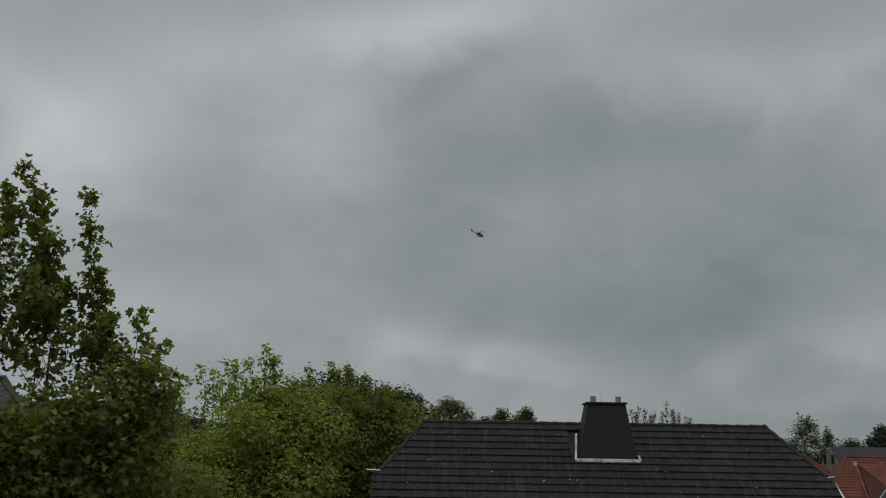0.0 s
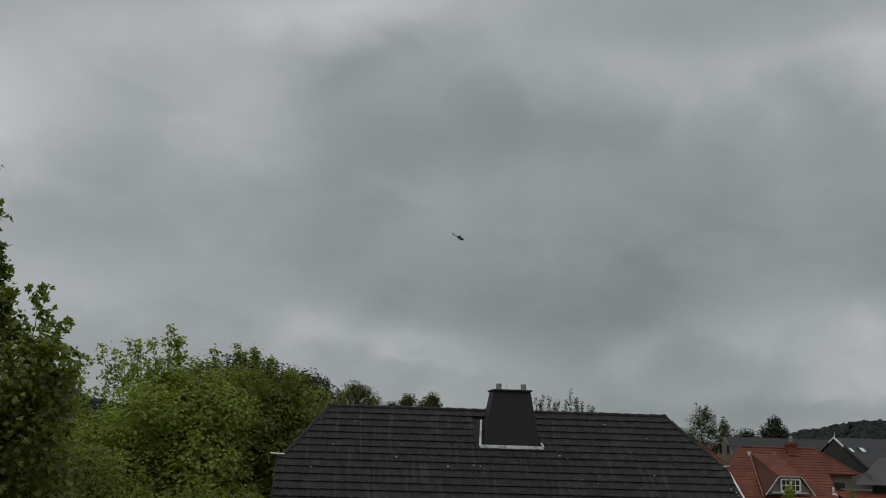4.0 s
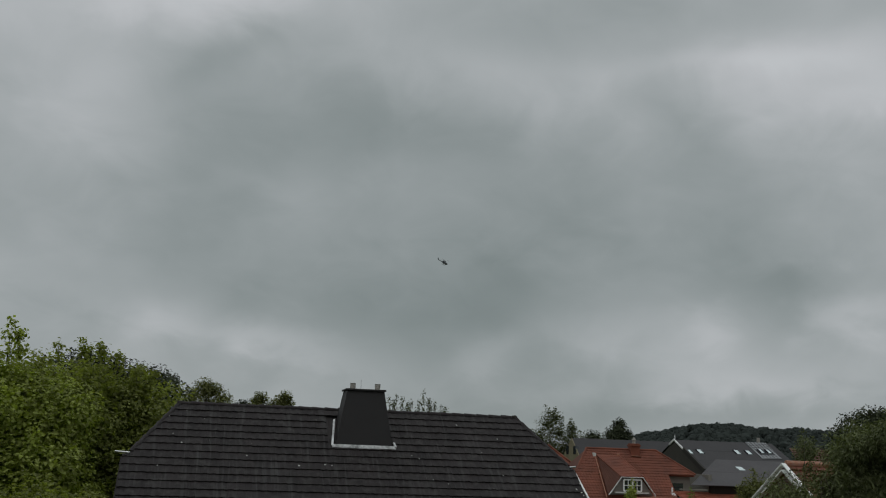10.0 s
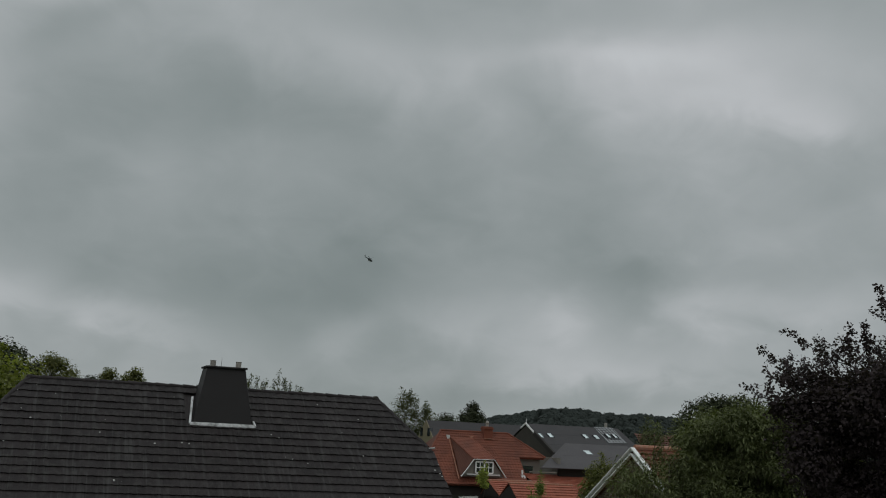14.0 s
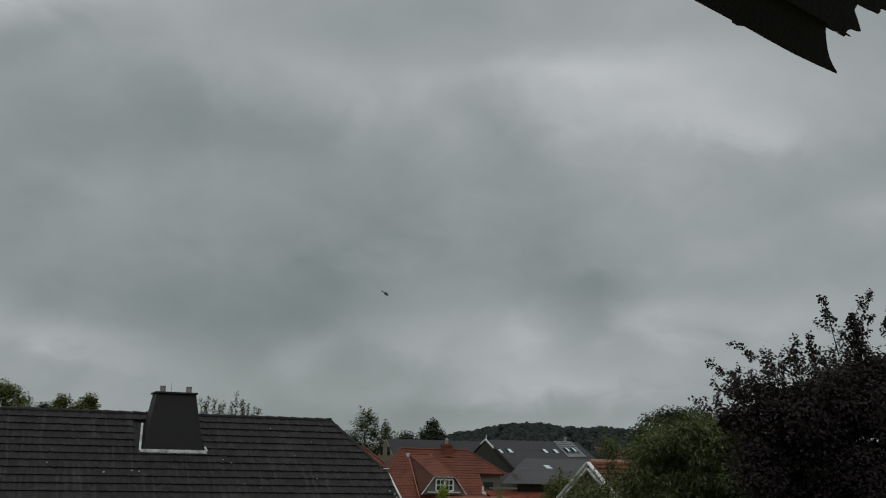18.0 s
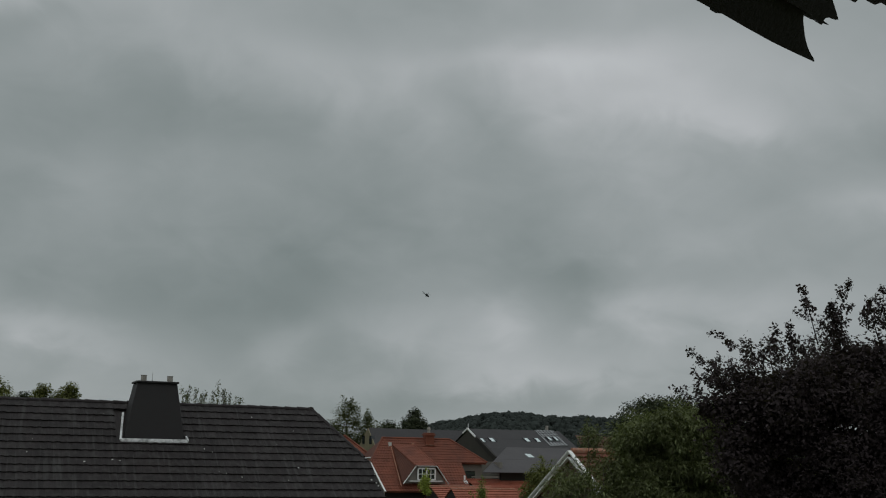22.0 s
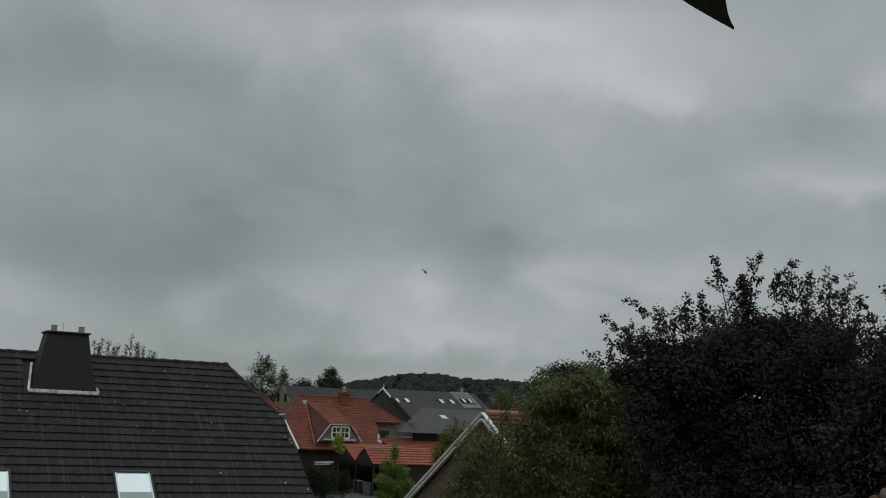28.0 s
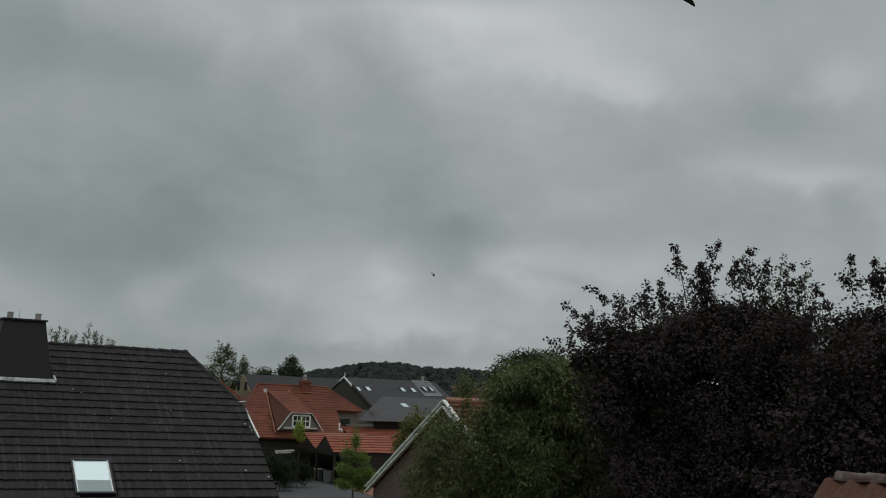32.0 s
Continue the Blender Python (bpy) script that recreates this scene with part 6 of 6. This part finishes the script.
    faces = (tri[None] + (np.arange(len(c)) * len(ball))[:, None, None]).reshape(-1, 3)
    pts, outs = clump_points(rng, c * np.array((1, 1, 1, 0.8, 0.8, 0.8)), 130000, 0.3)
    woods = leaf_mesh("far_woods", pts, rng.uniform(0.5, 1.1, len(pts)), "oval", M["wood_leaf"], None, rng, 0.1, out=outs * 1.6, scatter=0.3)
    inner = bpy.data.meshes.new("inner_crowns")
    inner.from_pydata(verts.tolist(), [], faces.tolist())
    bm = bmesh.new()
    bm.from_mesh(woods.data)
    bm.from_mesh(inner)
    bm.to_mesh(woods.data)
    bm.free()
    bpy.data.meshes.remove(inner)
    tagged(woods, "dark green woods on low distant hills", "woods", kind="stuff")


build_far()


# ---- helicopter ----
def build_helicopter():
    heli = thing("helicopter", (100, 800, 190), "small dark helicopter flying below the clouds", "helicopter")
    # nose along +y, origin under the rotor
    rings = ((4.1, -0.25, 0.12, 0.10), (3.7, -0.2, 0.5, 0.45), (2.9, 0.0, 0.85, 0.85), (1.6, 0.15, 1.0, 1.15), (0.2, 0.2, 1.0, 1.2), (-1.2, 0.25, 0.9, 1.05), (-2.3, 0.45, 0.5, 0.6))
    v, f = [], []
    for y, z, rx, rz in rings:
        for k in range(14):
            a = 2 * math.pi * k / 14
            v.append((rx * math.cos(a), y, z + rz * math.sin(a)))
    for i in range(len(rings) - 1):
        for k in range(14):
            j = (k + 1) % 14
            f.append((i * 14 + k, i * 14 + j, (i + 1) * 14 + j, (i + 1) * 14 + k))
    f += [tuple(range(14)), tuple((len(rings) - 1) * 14 + k for k in range(14))[::-1]]
    mesh_part("fuselage", v, f, M["heli_paint"], heli, smooth=True)
    part("windscreen", box(-0.75, 2.5, 0.15, 0.75, 3.35, 0.8, 0.2), M["dark_glass"], heli)
    part("belly_stripe", box(-0.9, -1.0, -0.75, 0.9, 2.2, -0.5, 0.1), M["heli_pale"], heli, "pale lower side")
    v, f = tube([(0, -1.8, 0.55), (0, -4.5, 0.75), (0, -7.0, 0.95)], [0.48, 0.28, 0.2], 10)
    mesh_part("tail_boom", v, f, M["heli_paint"], heli, smooth=True)
    part("tail_fin", prism([(0, -6.3, 0.6), (0, -7.2, 0.5), (0, -7.9, 2.6), (0, -7.2, 2.6)], 0.16), M["heli_paint"], heli)
    part("tailplane", box(-1.3, -6.4, 0.8, 1.3, -5.8, 0.88, 0.02), M["heli_paint"], heli)
    part("engine_cover", box(-0.65, -1.8, 1.1, 0.65, 1.2, 1.75, 0.25), M["heli_paint"], heli)
    v, f = tube([(0, 0, 1.6), (0, 0, 2.35)], [0.16, 0.1], 8)
    mesh_part("mast", v, f, M["dark_metal"], heli)
    for s in (-1, 1):
        v, f = tube([(s * 1.05, -1.6, -1.45), (s * 1.05, 2.3, -1.45), (s * 1.05, 2.7, -1.25)], [0.07, 0.07, 0.05], 6)
        mesh_part("skid", v, f, M["dark_metal"], heli)
        for y in (-0.8, 1.5):
            v, f = tube([(s * 0.5, y, -0.7), (s * 1.05, y, -1.45)], [0.05, 0.05], 6)
            mesh_part("strut", v, f, M["dark_metal"], heli)
    rotor = new("rotor")
    rotor.parent = heli
    rotor.location = (0, 0, 2.35)
    for k in range(4):
        a = math.pi / 2 * k
        d, s = Vector((math.cos(a), math.sin(a), 0.0)), Vector((-math.sin(a), math.cos(a), 0))
        bm = prism([d * 0.2 - s * 0.1, d * 5.1 - s * 0.16 + Vector((0, 0, 0.18)), d * 5.1 + s * 0.16 + Vector((0, 0, 0.18)), d * 0.2 + s * 0.1], 0.05)
        part("rotor_blade", bm, M["dark_metal"], rotor)
    tail = new("tail_rotor")
    tail.parent = heli
    tail.location = (0.18, -7.5, 2.0)
    for k in range(2):
        bm = box(-0.03, -0.08, -0.95, 0.03, 0.08, 0.95)
        bmesh.ops.rotate(bm, cent=(0, 0, 0), matrix=Matrix.Rotation(math.pi / 2 * k, 3, "X"), verts=bm.verts)
        part("rotor_blade", bm, M["dark_metal"], tail)
    return heli, rotor, tail


HELI, ROTOR, TAIL_ROTOR = build_helicopter()


# ---- tiles of the grey roof ----
def build_tiles():
    v, f = tile_template(TILE_W, COURSE + 0.04, 0.012, 0.036)
    me = bpy.data.meshes.new("roof_tile")
    me.from_pydata(v, [], f)
    me.materials.append(M["slate_tile"])
    holes = ((3.45, 0.15, 5.15, 1.6), (5.22, 4.6, 6.1, 5.85), (2.08, 4.6, 2.96, 5.85))
    rng = random.Random(9)
    verts, faces, single = [], [], 0
    rows = int(SLOPE / COURSE)
    for front in (True, False):
        for r in range(rows):
            down = r * COURSE
            lo, hi = hip_limits(down + COURSE * 0.5)
            x = VERGE_X0
            while x < VERGE_X1 - 0.05:
                mid_x, mid_d = x + TILE_W / 2, down + COURSE / 2
                cut = mid_x < lo - TILE_W or mid_x > hi + TILE_W
                if front:
                    cut = cut or any(a < mid_x < c and b < mid_d < d for a, b, c, d in holes)
                if not cut:
                    m = slope_matrix(x if front else x + TILE_W, down, 0.012 + rng.uniform(-0.003, 0.003), front) @ pose(0, 0, 0, 0, 0, rng.uniform(-0.4, 0.4))
                    if front and 3.4 < down < 6.2 and 3.0 < x < 10.0 and single < 300:
                        ob = link("tile", me, None, ROOF)
                        ob.matrix_basis = ROOF_INV @ m
                        single += 1
                    else:
                        n = len(verts)
                        for p in v:
                            q = m @ Vector(p)
                            a, b = hip_limits((RIDGE_Z - q.z) / SN)
                            q.x = min(max(q.x, a), b)
                            verts.append(q)
                        faces.extend(tuple(i + n for i in q) for q in f)
                x += TILE_W
    rest = mesh_part("tiles", verts, faces, M["slate_tile"], HOUSE, "further wavy anthracite roof tiles")
    rest.matrix_parent_inverse = Matrix.Translation(-HOUSE.location)
    rest["kind"] = "stuff"
    # pale lichen and droppings
    verts, faces = [], []
    for _ in range(40):
        x, d = rng.uniform(VERGE_X0 + 0.4, VERGE_X1 - 0.4), rng.uniform(0.4, 6.6)
        if _ % 5 == 0:
            x, d = VERGE_X1 - rng.uniform(0.03, 0.2), rng.uniform(2.4, 6.6)
        c = on_slope(x, d, 0.085)
        s = rng.uniform(0.009, 0.028)
        n = len(verts)
        for k in range(6):
            a = k * math.pi / 3
            q = s * rng.uniform(0.6, 1.3)
            verts.append(c + Vector((math.cos(a) * q, -CS * math.sin(a) * q, -SN * math.sin(a) * q)))
        verts.append(c + Vector((0, -SN * 0.012, CS * 0.012)))
        faces += [(n + k, n + (k + 1) % 6, n + 6) for k in range(6)]
    spots = mesh_part("lichen", verts, faces, M["worn_white"], HOUSE, "pale lichen spots")
    spots.matrix_parent_inverse = Matrix.Translation(-HOUSE.location)
    spots["kind"] = "stuff"


ROOF_INV = Matrix.Translation((0, 0, 0))
build_tiles()


def settle():
    """Moves the origin of each thing that was built in place to its base."""
    bpy.context.view_layer.update()
    for ob in list(scene.collection.objects):
        if ob.parent is None and ob.type == "EMPTY" and ob.location.length < 0.01:
            low, high = Vector((1e9,) * 3), Vector((-1e9,) * 3)
            for ch in ob.children_recursive:
                if ch.type == "MESH":
                    for q in ch.bound_box:
                        w = ch.matrix_world @ Vector(q)
                        low, high = Vector(map(min, low, w)), Vector(map(max, high, w))
            base = Vector(((low.x + high.x) / 2, (low.y + high.y) / 2, max(0.0, low.z)))
            ob.location = base
            for ch in ob.children:
                ch.matrix_parent_inverse = Matrix.Translation(-base)


settle()


# ---- what moves ----
def motions():
    # the helicopter draws away at a steady height: seconds, bearing, height angle
    flight = ((0, 1.78, 11.87), (3, 4.58, 11.24), (6, 7.75, 10.63), (9, 11.4, 10.08), (12, 14.3, 9.6), (15, 16.86, 9.02), (18, 19.2, 8.51), (21, 21.6, 8.09),
              (24, 23.85, 7.71), (28, 26.6, 7.27), (30, 27.9, 6.93), (32, 29.16, 6.63))
    places = []
    for t, az, el in flight:
        places.append((t, bearing(az, 180.0 / math.tan(radians(el)), 7.5 + 180.0)))
    rows = []
    for i, (t, p) in enumerate(places):
        a, b = places[max(0, i - 1)][1], places[min(len(places) - 1, i + 1)][1]
        heading = math.degrees(math.atan2(-(b - a).x, (b - a).y))
        rows.append((t, pose(p.x, p.y, p.z, -13, 0, heading - 22 * max(0.0, 1 - t / 30))))
    walk(HELI, rows)
    step = 0.1
    walk(ROTOR, [(i * step, pose(0, 0, 2.35, 0, 0, i * 76.0)) for i in range(321)])
    walk(TAIL_ROTOR, [(i * step, pose(0.18, -7.5, 2.0, i * 83.0, 0, 0)) for i in range(321)])


motions()
